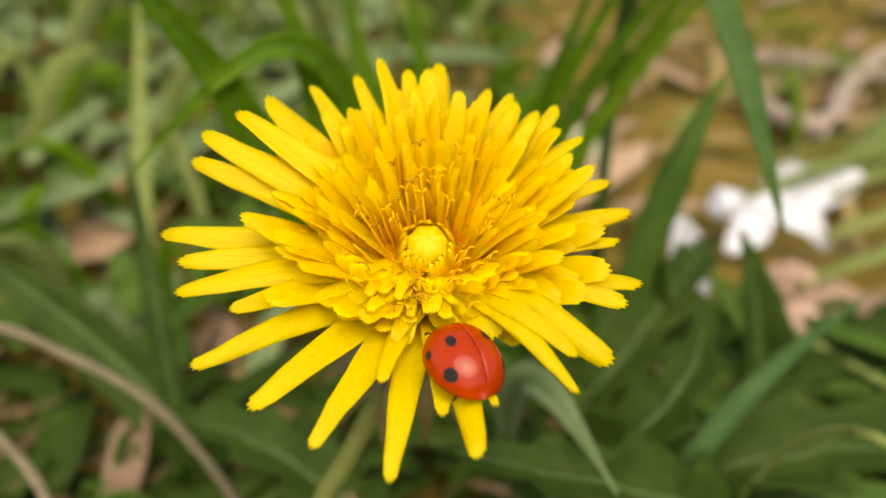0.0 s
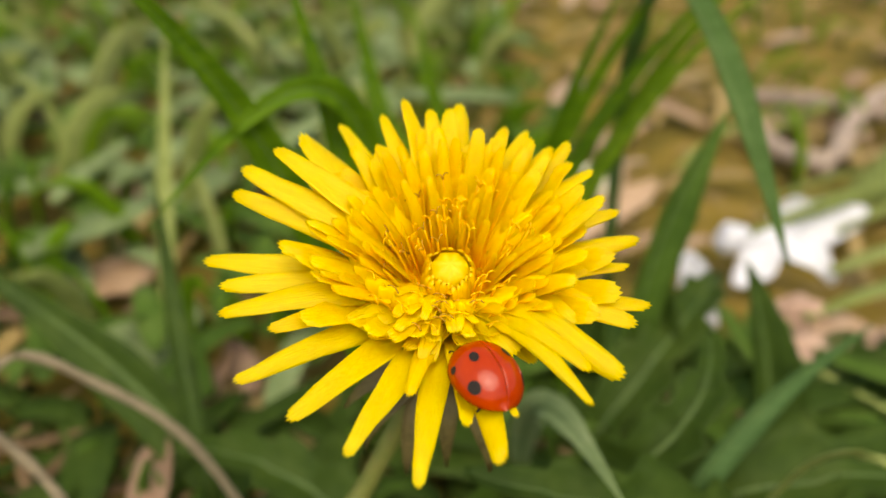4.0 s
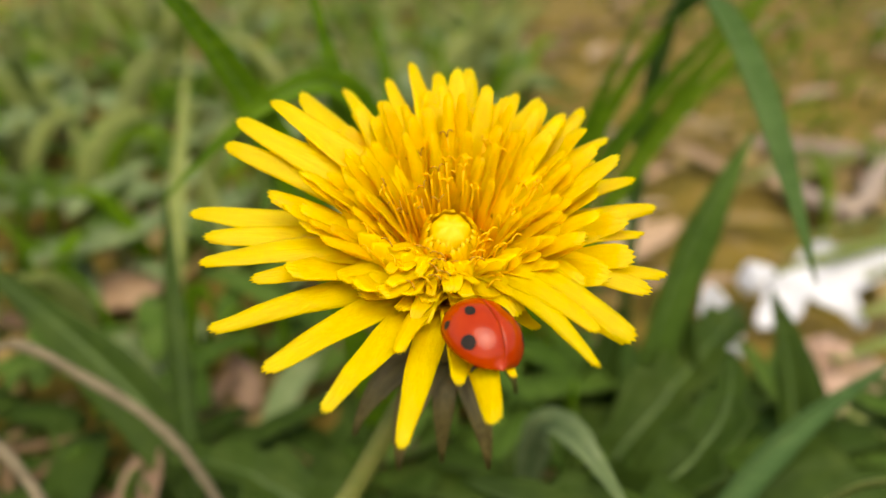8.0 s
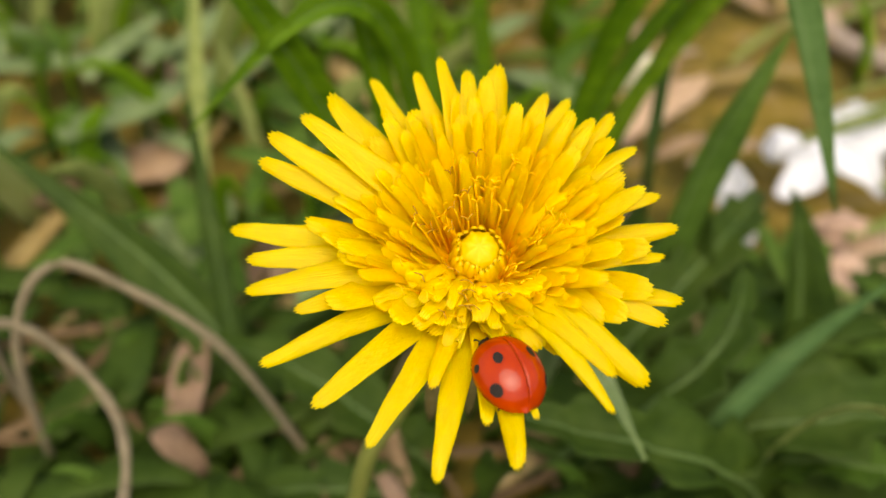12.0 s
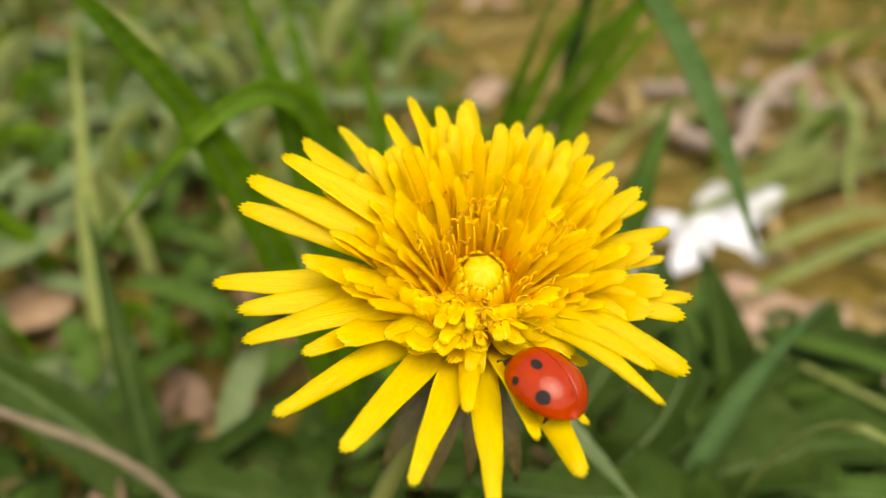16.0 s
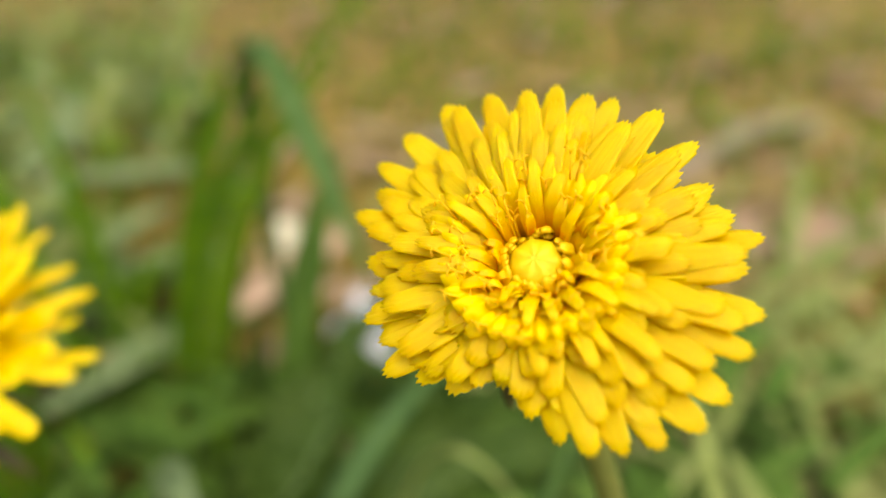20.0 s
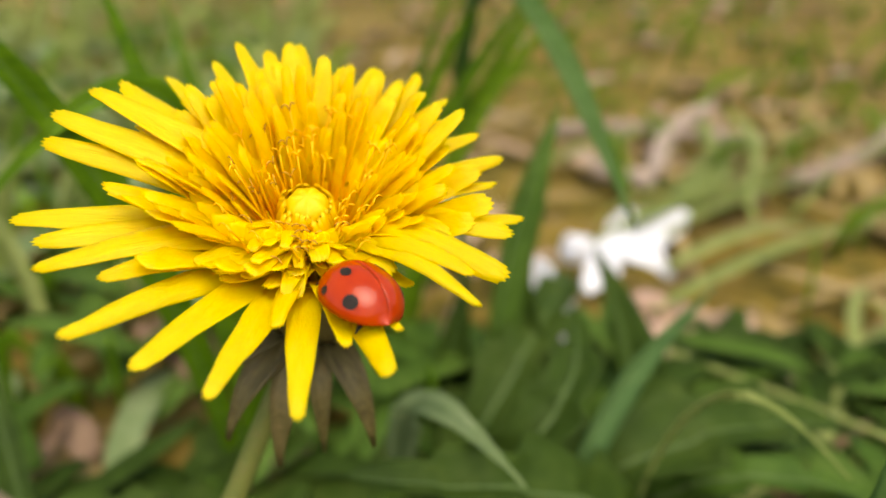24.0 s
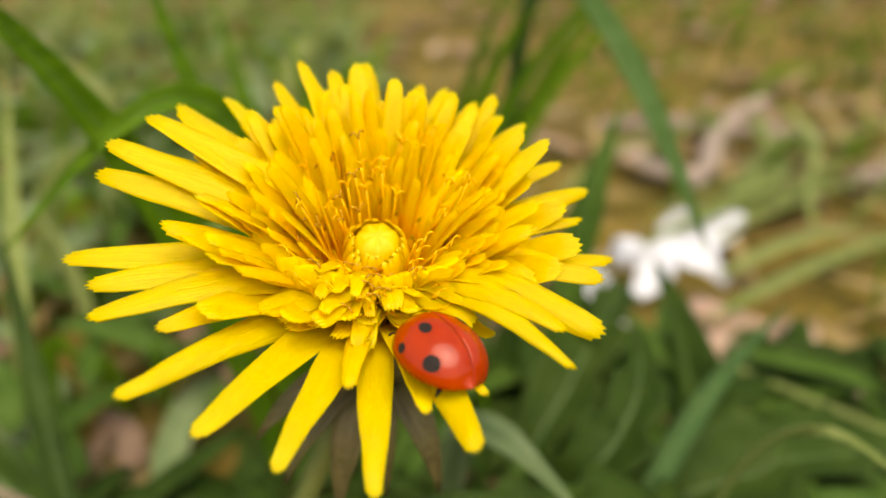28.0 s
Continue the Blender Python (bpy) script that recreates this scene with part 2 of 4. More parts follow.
def link_mesh(name, verts, faces, material, parent=None, label="", smooth=True, m=None):
    me = bpy.data.meshes.new(name)
    me.from_pydata([tuple(v) for v in verts], [], faces)
    me.materials.append(material)
    if smooth:
        me.polygons.foreach_set("use_smooth", [True] * len(me.polygons))
    me.update()
    ob = new(name, me)
    if parent is not None:
        ob.parent = parent
    if m is not None:
        ob.matrix_basis = m
    if label:
        tagged(ob, label)
    return ob


def piece(name, mesh, parent, m, label=""):
    ob = new(name, mesh)
    ob.parent = parent
    ob.matrix_basis = m
    if label:
        tagged(ob, label)
    return ob


def empty(name, m, label, category, group="", kind=""):
    ob = new(name)
    ob.empty_display_size = 0.005
    ob.matrix_basis = m
    return tagged(ob, label, category, group, kind)


def frame_at(origin, z, x):
    """A pose with the given z axis and an x axis near the given one."""
    z = Vector(z).normalized()
    x = Vector(x)
    x = (x - z * x.dot(z)).normalized()
    y = z.cross(x)
    m = Matrix((x, y, z)).transposed().to_4x4()
    m.translation = origin
    return m


def tube(points, radii, sides=8, cap=True):
    """Vertices and faces of a round tube along points."""
    pts = [Vector(p) for p in points]
    verts, faces = [], []
    side = Vector((1, 0.13, 0.07))
    for i, p in enumerate(pts):
        d = (pts[min(i + 1, len(pts) - 1)] - pts[max(i - 1, 0)]).normalized()
        a = (side - d * side.dot(d)).normalized()
        b = d.cross(a)
        for k in range(sides):
            w = 2 * math.pi * k / sides
            verts.append(p + (a * math.cos(w) + b * math.sin(w)) * radii[i])
    for i in range(len(pts) - 1):
        for k in range(sides):
            k2 = (k + 1) % sides
            faces.append((i * sides + k, i * sides + k2, (i + 1) * sides + k2, (i + 1) * sides + k))
    if cap:
        faces.append(tuple(range(sides - 1, -1, -1)))
        faces.append(tuple(range((len(pts) - 1) * sides, len(pts) * sides)))
    return verts, faces


def bezier(p0, p1, p2, p3, n):
    p0, p1, p2, p3 = (Vector(p) for p in (p0, p1, p2, p3))
    out = []
    for i in range(n + 1):
        t = i / n
        out.append(p0 * (1 - t) ** 3 + p1 * 3 * t * (1 - t) ** 2 + p2 * 3 * t * t * (1 - t) + p3 * t ** 3)
    return out


def strap(spine, widths, up=(0, 0, 1), channel=0.25, thick=0.00012, across=4, teeth=0, tooth=0.0, ridges=0.0, twist=0.0, arc=0.0):
    """A solid strap (petal, blade of grass, leaf) along a spine: its cross-section is a shallow channel."""
    n = len(spine)
    rows_top, rows_low = [], []
    for i, p in enumerate(spine):
        d = (spine[min(i + 1, n - 1)] - spine[max(i - 1, 0)]).normalized()
        u = Vector(up)
        s = d.cross(u)
        if s.length < 1e-6:
            s = d.cross(Vector((0.3, 1, 0)))
        s.normalize()
        v = s.cross(d).normalized()
        if twist:
            q = Matrix.Rotation(twist * i / (n - 1), 3, d)
            s, v = q @ s, q @ v
        w = widths[i]
        top, low = [], []
        for k in range(across + 1):
            c = 2 * k / across - 1
            lift = channel * w * (c * c - 0.5) + (ridges * w * (0.5 - (k % 2)) if 0 < k < across else 0)
            push = Vector((0, 0, 0))
            if teeth and i == n - 1:
                push = d * (tooth * (1 if k % 2 == 0 else -0.6) * (1 - 0.3 * c * c) - arc * w * c * c)
            q = p + s * (c * w / 2) + v * lift + push
            top.append(q + v * thick / 2)
            low.append(q - v * thick / 2)
        rows_top.append(top)
        rows_low.append(low)
    verts = [v for r in rows_top for v in r] + [v for r in rows_low for v in r]
    m, half = across + 1, n * (across + 1)
    faces = []
    for i in range(n - 1):
        for k in range(across):
            a, b, c, d = i * m + k, i * m + k + 1, (i + 1) * m + k + 1, (i + 1) * m + k
            faces += [(a, b, c, d), (half + d, half + c, half + b, half + a)]
    for i in range(n - 1):
        for k in (0, across):
            a, b = i * m + k, (i + 1) * m + k
            faces.append((a, b, half + b, half + a) if k == 0 else (b, a, half + a, half + b))
    for k in range(across):
        faces.append((k + 1, k, half + k, half + k + 1))
        a = (n - 1) * m + k
        faces.append((a, a + 1, half + a + 1, half + a))
    return verts, faces


def petal_mesh(name, r, h, width, material, r0=0.3, rise=0.75, droop=0.0, n=9, tooth=0.05, curl=0.0, blunt=0.42, twist=0.0, sway=0.0, flat=1.0, base=0.4, crinkle=0.0, seed=0, channel=None, lean=False, arc=0.62):
    """A ligule in its own space: x outwards from the middle of the head, z up its axis; lengths in cm."""
    spine = bezier((r0 * CM, 0, 0.02 * CM), ((r0 + 0.10) * CM, 0, rise * h * CM), ((r0 + 0.42 * (r - r0)) * CM, sway * CM, (h * flat + droop) * CM), (r * CM, 0, h * CM), n)
    if lean:
        spine = bezier((r0 * CM, 0, 0.1 * h * CM), ((r0 + 0.2 * (r - r0)) * CM, 0, 0.46 * h * CM), ((r0 + 0.58 * (r - r0)) * CM, sway * CM, (0.84 * h + droop) * CM), (r * CM, 0, h * CM), n)
    if curl:
        for i, p in enumerate(spine):
            q = max(0.0, (i / n - 0.6) / 0.4) ** 2
            p += Vector((-curl * 0.35 * q, 0, curl * q)) * CM
    ws = []
    for i in range(n + 1):
        t = i / n
        body = base + (1 - base) * math.sin(min(1.0, t / 0.55) * math.pi / 2) ** 1.3
        ws.append(width * CM * body * (1 - (1 - blunt) * max(0, (t - 0.58) / 0.42) ** 1.7))
    if channel is None:
        channel = -0.14 if width > 0.14 else -0.22
    v, f = strap(spine, ws, up=(0, 0, 1), channel=channel, thick=0.00011, across=8, teeth=5, tooth=tooth * CM, ridges=0.03, twist=twist, arc=arc)
    if crinkle:
        top = len(v) // 2
        for i in range(top):
            q = v[i] * 330 + Vector((seed * 7.7, 0, 0))
            t = (i // 9) / n
            d = Vector((noise.noise(q), noise.noise(q + Vector((9, 0, 0))), 1.4 * noise.noise(q + Vector((0, 9, 0))))) * crinkle * CM * (0.15 + 0.85 * t * t)
            v[i] = v[i] + d
            v[i + top] = v[i + top] + d
    me = bpy.data.meshes.new(name)
    me.from_pydata([tuple(q) for q in v], [], f)
    me.materials.append(material)
    main = 2 * n * 8
    me.polygons.foreach_set("use_smooth", [k < main for k in range(len(me.polygons))])
    return me


def spin(az, tilt=0.0, roll=0.0):
    return Matrix.Rotation(radians(az), 4, "Z") @ Matrix.Rotation(radians(tilt), 4, "Y") @ Matrix.Rotation(radians(roll), 4, "X")


# ---- ground ----
def build_ground():
    n = 150
    axis = [math.sinh(6.5 * (2 * i / n - 1)) / math.sinh(6.5) * 900 for i in range(n + 1)]
    verts, faces = [], []
    for y in axis:
        for x in axis:
            px, py = x + 0.05, y + 0.15
            z = -0.004 + 0.006 * noise.noise((px * 30, py * 30, 0)) + 0.003 * noise.noise((px * 110, py * 110, 3))
            verts.append((px, py, z if abs(x) < 3 and abs(y) < 3 else -0.004))
    for j in range(n):
        for i in range(n):
            a = j * (n + 1) + i
            faces.append((a, a + 1, a + n + 2, a + n + 1))
    g = link_mesh("ground", verts, faces, SOIL)
    return tagged(g, "brown mossy soil with bits of dry litter", "ground", kind="structure")


build_ground()


# ---- dandelions ----
def dandelion(head, outer, rings, label, bracts, stem_path, stem_r, size, seed, blunt=0.3, girth=1.06, lift=0.2, mats=None, knob=1.0, rake=0.74, bed=0.92, bed_front=1.0, bed_high=1.12, reach=None, styles=75, lie=False):
    """A dandelion: head is the pose of its receptacle, z along its axis. Lengths in cm."""
    rnd = random.Random(seed)
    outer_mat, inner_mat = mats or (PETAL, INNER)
    plant = empty("dandelion", head, label, "dandelion", "dandelions")
    inv = head.inverted()
    # outer florets
    for az, r, h, w in outer:
        under_bug = r * size > 1.5 and 270 < az < 292
        low = 200 < az < 300 and size > 0.8
        me = petal_mesh("petal", r, h, w * girth * (0.84 if low else 1.04), outer_mat, r0=0.3 * size, rise=0.5 if under_bug else rnd.uniform(0.42, 0.52) if low else rnd.uniform(0.75, 0.92), droop=rnd.uniform(0.0, 0.1) * size, n=16, tooth=0.024 * size, blunt=blunt + (0 if lie else 0.08) + rnd.uniform(-0.06, 0.1), flat=0.62 if under_bug else rnd.uniform(0.74, 0.82) if low else 1.0 - lift * max(0.0, math.sin(radians(az - 8))) - rnd.uniform(0, 0.06), twist=rnd.uniform(-0.4, 0.4), sway=rnd.uniform(-0.09, 0.09) * size, base=0.28 if low else 0.42, crinkle=0.02 * size, seed=az, channel=rnd.uniform(-0.08, 0.06) if lie else rnd.uniform(-0.2, 0.08), arc=0.45)
        piece("petal", me, plant, spin(az))
    for ring, (count, r, h, w, spread, inner, shrink) in enumerate(rings):
        wild = 1.0 if shrink else 0.5
        sets = []
        for curled in (0, 1):
            # the florets nearest the ladybird rise from the middle and then lie out flat
            flat_out = lie or curled
            rise_to = (0.92, 0.9, 0.86, 0.88, 0.88, 0.85, 0.76)[min(ring, 6)] if curled and not lie else h
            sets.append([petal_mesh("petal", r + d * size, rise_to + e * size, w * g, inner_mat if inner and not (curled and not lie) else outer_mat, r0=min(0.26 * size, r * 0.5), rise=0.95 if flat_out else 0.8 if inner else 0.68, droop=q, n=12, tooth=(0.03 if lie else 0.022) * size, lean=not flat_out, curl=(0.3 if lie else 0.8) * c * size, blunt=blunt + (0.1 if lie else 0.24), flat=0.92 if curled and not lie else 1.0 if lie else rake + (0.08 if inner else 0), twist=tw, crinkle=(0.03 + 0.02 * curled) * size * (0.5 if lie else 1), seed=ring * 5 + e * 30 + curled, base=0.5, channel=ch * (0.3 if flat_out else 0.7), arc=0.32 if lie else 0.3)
                         for d, e, g, q, c, tw, ch in ((-0.06, 0.04, 1.0, 0.02, 0.03, 0.2, -0.2), (0.0, -0.05, 1.15, 0.03, 0.07, -0.3, 0.12), (0.07, 0.06, 0.9, 0.0, 0.02, 0.0, -0.25), (-0.12, 0.0, 1.1, 0.02, 0.10, 0.35, 0.2), (0.03, 0.09, 0.95, 0.01, 0.05, -0.15, -0.1), (-0.04, -0.09, 1.2, 0.0, 0.08, 0.1, 0.15))])
        start = rnd.uniform(0, 360)
        for k in range(count):
            az = start + 360 * (k + rnd.uniform(-0.35, 0.35)) / count
            front = max(0.0, math.cos(radians(az - 265))) ** 2
            if shrink and (ring == 0 and front > 0.5 or ring == 1 and front > 0.8 or ring > 4 and front > 0.3 and rnd.random() < 0.3):
                continue
            s = 1 - (shrink - (0.04 if shrink and ring > 1 else 0)) * front + rnd.uniform(-0.06, 0.06)
            if reach:
                s *= reach(az)
            flatter = front * shrink > 0.08 and rnd.random() < 0.85
            m = spin(az, rnd.uniform(-spread, spread), rnd.uniform(-12, 12) * wild) @ Matrix.Diagonal((s, 1 + 2.0 * shrink * front, 1 + rnd.uniform(-0.06, 0.06) - (0.22 if shrink and not flatter else 0) * front, 1))
            piece("petal", rnd.choice(sets[1 if flatter else 0]), plant, m)
    # styles with split, curled tips
    kinds = []
    for j in range(6):
        hh = (0.9 + 0.05 * j) * size
        lean = 0.04 + 0.02 * j
        body = tube(bezier((0, 0, 0.1 * CM), (0, 0, hh * 0.4 * CM), (lean * 0.4 * size * CM, 0, hh * 0.8 * CM), (lean * size * CM, 0, hh * CM), 5), [0.00017 * size, 0.00017 * size, 0.00015 * size, 0.00014 * size, 0.0001 * size, 0.00008 * size], 5)
        top = Vector((lean * size * CM, 0, hh * CM))
        v, f = list(body[0]), list(body[1])
        for side in (-1, 1):
            arm = bezier(top, top + Vector((0.01, side * 0.01, 0.03 + 0.006 * j)) * size * CM, top + Vector((0.02, side * 0.03, 0.065)) * size * CM, top + Vector((0.03, side * 0.06, 0.05 - 0.008 * j)) * size * CM, 6)
            av, af = tube(arm, [0.00007 * size] * 7, 5)
            f += [tuple(i + len(v) for i in q) for q in af]
            v += av
        me = bpy.data.meshes.new("style")
        me.from_pydata([tuple(q) for q in v], [], f)
        me.materials.append(STYLE)
        me.materials.append(STYLE_TIP)
        me.polygons.foreach_set("use_smooth", [True] * len(me.polygons))
        for p in me.polygons:
            p.material_index = 1 if p.index >= len(body[1]) and j % 3 == 0 and not lie else 0
        kinds.append(me)
    for k in range(styles):
        az, r = rnd.uniform(0, 360), size * math.sqrt(rnd.uniform(0.05, 0.42))
        s = 0.98 + 0.32 * r / size
        s *= 1 - 0.12 * bed_front * max(0.0, -math.sin(radians(az + 5))) ** 2 * min(1.0, r / size / 0.5)
        m = Matrix.Translation((math.cos(radians(az)) * r * 0.75 * CM, math.sin(radians(az)) * r * 0.75 * CM, 0)) @ spin(az + rnd.uniform(-40, 40), 14 * r / size) @ Matrix.Diagonal((1, 1, s * rnd.uniform(0.86, 1.06), 1))
        piece("style", rnd.choice(kinds), plant, m)
    # closed florets in the middle
    bud = petal_mesh("closed_floret", 0.15 * size * knob, (0.97 if lie else 0.9) * size, 0.07 * size * knob, KNOB, r0=0.19 * size * knob, rise=0.8, n=8, tooth=0.012 * size, blunt=0.75, crinkle=0.02 * size)
    for k in range(44):
        a = 360 * k / 44 + rnd.uniform(-4, 4)
        piece("closed_floret", bud, plant, spin(a) @ Matrix.Diagonal((rnd.uniform(0.95, 1.15), 1, rnd.uniform(0.85, 1.04), 1)))
    prof = [(0.02, 0.1), (0.17, 0.3), (0.19, 0.6), (0.185, 0.82), (0.15, 0.9), (0.08, 0.935), (0.02, 0.94)]
    verts, faces = lathe([(r * 0.93 * size * knob * CM, z * size * CM) for r, z in prof], 22)
    verts = [(x, y, z + (0.012 * size * CM * math.sin(7 * math.atan2(y, x)) if z > 0.8 * size * CM else 0)) for x, y, z in verts]
    link_mesh("flower_centre", verts, faces, KNOB, plant, "tight pale yellow bud of unopened florets")
    # packed florets between the open ones
    # filler surface in place of packed florets, added to brighten the dark gaps
    verts, faces = [], []
    sides = 144
    prof = [(0.05, 0.05), (0.12, 0.42), (0.28, 0.48), (0.45, 0.64), (0.62, 0.82), (0.8, 0.95), (0.94, 1.0), (1.0, 0.8), (0.6, 0.35), (0.3, 0.1)]
    for i, (r, z) in enumerate(prof):
        for k in range(sides):
            w = 2 * math.pi * k / sides
            fr = 1 - 0.5 * max(0.0, -math.sin(w + 0.09)) ** 1.5 * bed_front
            q = r * bed * fr * size * (1 + (0.05 if k % 4 < 2 else -0.03) * (i in (3, 4, 5, 6)))
            verts.append((q * math.cos(w) * CM, q * math.sin(w) * CM, (1 - 0.13 * max(0.0, -math.sin(w + 0.09)) ** 2 * bed_front) * (z + (0.03 if k % 4 < 2 else -0.03) * (1 < i < 7) + rnd.uniform(-0.02, 0.02)) * size * CM * bed_high))
    for i in range(len(prof) - 1):
        for k in range(sides):
            k2 = (k + 1) % sides
            faces.append((i * sides + k, i * sides + k2, (i + 1) * sides + k2, (i + 1) * sides + k))
    link_mesh("floret_filler", verts, faces, FILLER if size > 0.8 else FILLER_SMALL, plant, "added orange yellow filler for packed florets in the hollow of the flower")
    # receptacle and involucre
    prof = [(0.12, -0.95), (0.2, -0.9), (0.36, -0.7), (0.43, -0.4), (0.42, -0.1), (0.38, 0.12), (0.2, 0.2), (0.02, 0.2)]
    verts, faces = lathe([(r * size * CM, z * size * CM) for r, z in prof], 20)
    link_mesh("involucre", verts, faces, CUP, plant, "dark green cup beneath the florets")
    for k in range(13):
        az = 360 * k / 13 + rnd.uniform(-5, 5)
        sp = bezier((0.36 * size * CM, 0, -0.72 * size * CM), (0.52 * size * CM, 0, -0.4 * size * CM), (0.47 * size * CM, 0, 0.1 * size * CM), (0.6 * size * CM, 0, 0.5 * size * CM), 7)
        v, f = strap(sp, [size * CM * w for w in (0.2, 0.24, 0.25, 0.24, 0.2, 0.15, 0.09, 0.04)], channel=-0.2, thick=0.0003)
        link_mesh("inner_bract", v, f, BRACT, plant, m=spin(az))
    for az, length, hang, w in bracts:
        L = length * size * CM
        sp = bezier((0.2 * size * CM, 0, -0.82 * size * CM), (0.45 * size * CM, 0, -0.62 * size * CM), (0.3 * size * CM + L * 0.55, 0, -0.55 * size * CM - L * 0.15 * hang), (0.3 * size * CM + L * (1 - 0.45 * hang), 0, -0.7 * size * CM - L * hang * 0.8), 9)
        v, f = strap(sp, [0.85 * w * size * CM * q for q in (0.6, 0.9, 1.0, 1.0, 0.95, 0.85, 0.7, 0.5, 0.3, 0.12)], channel=0.22, thick=0.0003, twist=rnd.uniform(-0.5, 0.5))
        link_mesh("outer_bract", v, f, BRACT, plant, "withered brownish green bract hanging down", m=spin(az))
    # stem
    pts = [inv @ (Vector(p) * CM) for p in stem_path]
    pts[0] = Vector((0, 0, -0.88 * size * CM))
    path = []
    for i in range(len(pts) - 1):
        a, b = pts[max(i - 1, 0)], pts[min(i + 2, len(pts) - 1)]
        for j in range(6):
            t = j / 6
            t2, t3 = t * t, t * t * t
            path.append((2 * pts[i] + (pts[i + 1] - a) * t + (2 * a - 5 * pts[i] + 4 * pts[i + 1] - b) * t2 + (3 * pts[i] - a - 3 * pts[i + 1] + b) * t3) * 0.5)
    path.append(pts[-1])
    verts, faces = tube(path, [stem_r * CM * (0.92 + 0.16 * i / len(path)) for i in range(len(path))], 14)
    link_mesh("stem", verts, faces, STEM, plant, "hollow olive green flower stalk")
    return plant


def lathe(prof, sides):
    verts, faces = [], []
    for r, z in prof:
        for k in range(sides):
            w = 2 * math.pi * k / sides
            verts.append((r * math.cos(w), r * math.sin(w), z))
    for i in range(len(prof) - 1):
        for k in range(sides):
            k2 = (k + 1) % sides
            faces.append((i * sides + k, i * sides + k2, (i + 1) * sides + k2, (i + 1) * sides + k))
    faces.append(tuple(range(sides - 1, -1, -1)))
    faces.append(tuple(range((len(prof) - 1) * sides, len(prof) * sides)))
    return verts, faces


HEAD1 = frame_at(Vector((-0.104, 5.565, 7.826)) * CM, (0, -0.414, 0.910), (1, 0, 0))
# azimuth, reach, height of the tip, width of the outer florets (degrees, cm)
BACK = [(8.6, 1.74, 0.97, 0.24), (19.3, 1.66, 1.0, 0.24), (33.3, 1.49, 1.03, 0.24), (36.4, 1.69, 1.04, 0.25), (51.6, 1.59, 1.08, 0.24),
        (62, 1.64, 1.10, 0.26), (70, 1.60, 1.13, 0.26), (86.6, 1.75, 1.17, 0.34), (97, 1.68, 1.19, 0.22), (104.4, 1.85, 1.21, 0.25),
        (112, 1.87, 1.07, 0.23), (123, 2.08, 0.90, 0.26), (125.7, 1.70, 0.95, 0.22), (136.8, 2.01, 1.15, 0.36), (149, 1.90, 1.37, 0.26),
        (156.6, 2.11, 1.26, 0.27), (162.7, 2.09, 1.16, 0.26)]
FRONT = [(178.4, 2.24, 0.89, 0.27), (187, 2.04, 0.95, 0.25), (196, 2.03, 1.01, 0.27), (205.2, 1.67, 1.02, 0.26), (215, 2.10, 1.03, 0.28),
         (230.4, 1.96, 1.04, 0.30), (246, 1.94, 1.02, 0.30), (255.7, 1.32, 1.01, 0.22), (263.4, 2.03, 1.0, 0.29), (274.4, 1.58, 1.1, 0.31),
         (281, 1.94, 1.20, 0.34), (289, 1.6, 1.1, 0.14), (306.9, 1.80, 1.20, 0.17), (318.2, 1.82, 1.18, 0.26), (321.2, 1.29, 1.15, 0.24),
         (313.5, 1.6, 1.19, 0.25), (338, 1.71, 0.97, 0.24), (347, 1.79, 0.88, 0.28), (359.9, 1.59, 0.93, 0.24)]
RINGS1 = [(26, 1.5, 1.16, 0.25, 4, False, 0.36), (34, 1.28, 1.23, 0.205, 5, False, 0.36), (50, 1.08, 1.25, 0.15, 6, True, 0.25), (52, 0.9, 1.2, 0.12, 8, True, 0.22), (48, 0.75, 1.1, 0.1, 8, True, 0.2), (48, 0.58, 0.98, 0.075, 7, True, 0.18), (44, 0.44, 0.86, 0.055, 6, True, 0.12)]
BRACTS1 = [(205, 1.2, 0.45, 0.3), (224, 1.35, 0.6, 0.42), (246, 1.45, 0.9, 0.42), (268, 1.25, 1.0, 0.3), (292, 1.35, 0.75, 0.36), (330, 0.8, 0.8, 0.24), (30, 0.8, 0.8, 0.24), (90, 0.8, 0.8, 0.24), (140, 0.8, 0.8, 0.24)]
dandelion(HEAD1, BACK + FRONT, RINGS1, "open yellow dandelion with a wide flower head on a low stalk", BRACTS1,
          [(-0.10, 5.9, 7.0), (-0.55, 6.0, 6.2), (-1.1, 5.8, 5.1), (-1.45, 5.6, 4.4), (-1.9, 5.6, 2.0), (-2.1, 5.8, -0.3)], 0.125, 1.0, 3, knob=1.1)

HEAD2 = frame_at(Vector((4.47, 1.896, 10.117)) * CM, (-0.442, -0.475, 0.761), (1, 0, 0.55))
rnd2 = random.Random(8)
REACH2 = [(50, 1.03), (40, 0.99), (32, 0.99), (17, 1.0), (3, 0.99), (349, 0.92), (338, 0.95), (330, 1.04), (322, 0.96), (309, 1.04), (299, 0.97), (286, 1.06), (277, 1.07), (269, 0.94),
          (258, 0.98), (242, 0.86), (234, 0.75), (220, 0.62), (210, 0.66), (201, 0.75), (190, 0.81), (181, 0.91), (170, 0.86), (160, 0.9), (150, 0.84), (141, 0.85), (125, 0.99), (116, 0.96), (108, 1.05), (96, 1.08), (82, 1.07), (70, 1.04), (59, 1.0)]
OUTER2 = [(az, r * (1 + 0.07 * max(0.0, math.sin(radians(az)))), rnd2.uniform(0.44, 0.5), rnd2.uniform(0.16, 0.185)) for az, r in REACH2]
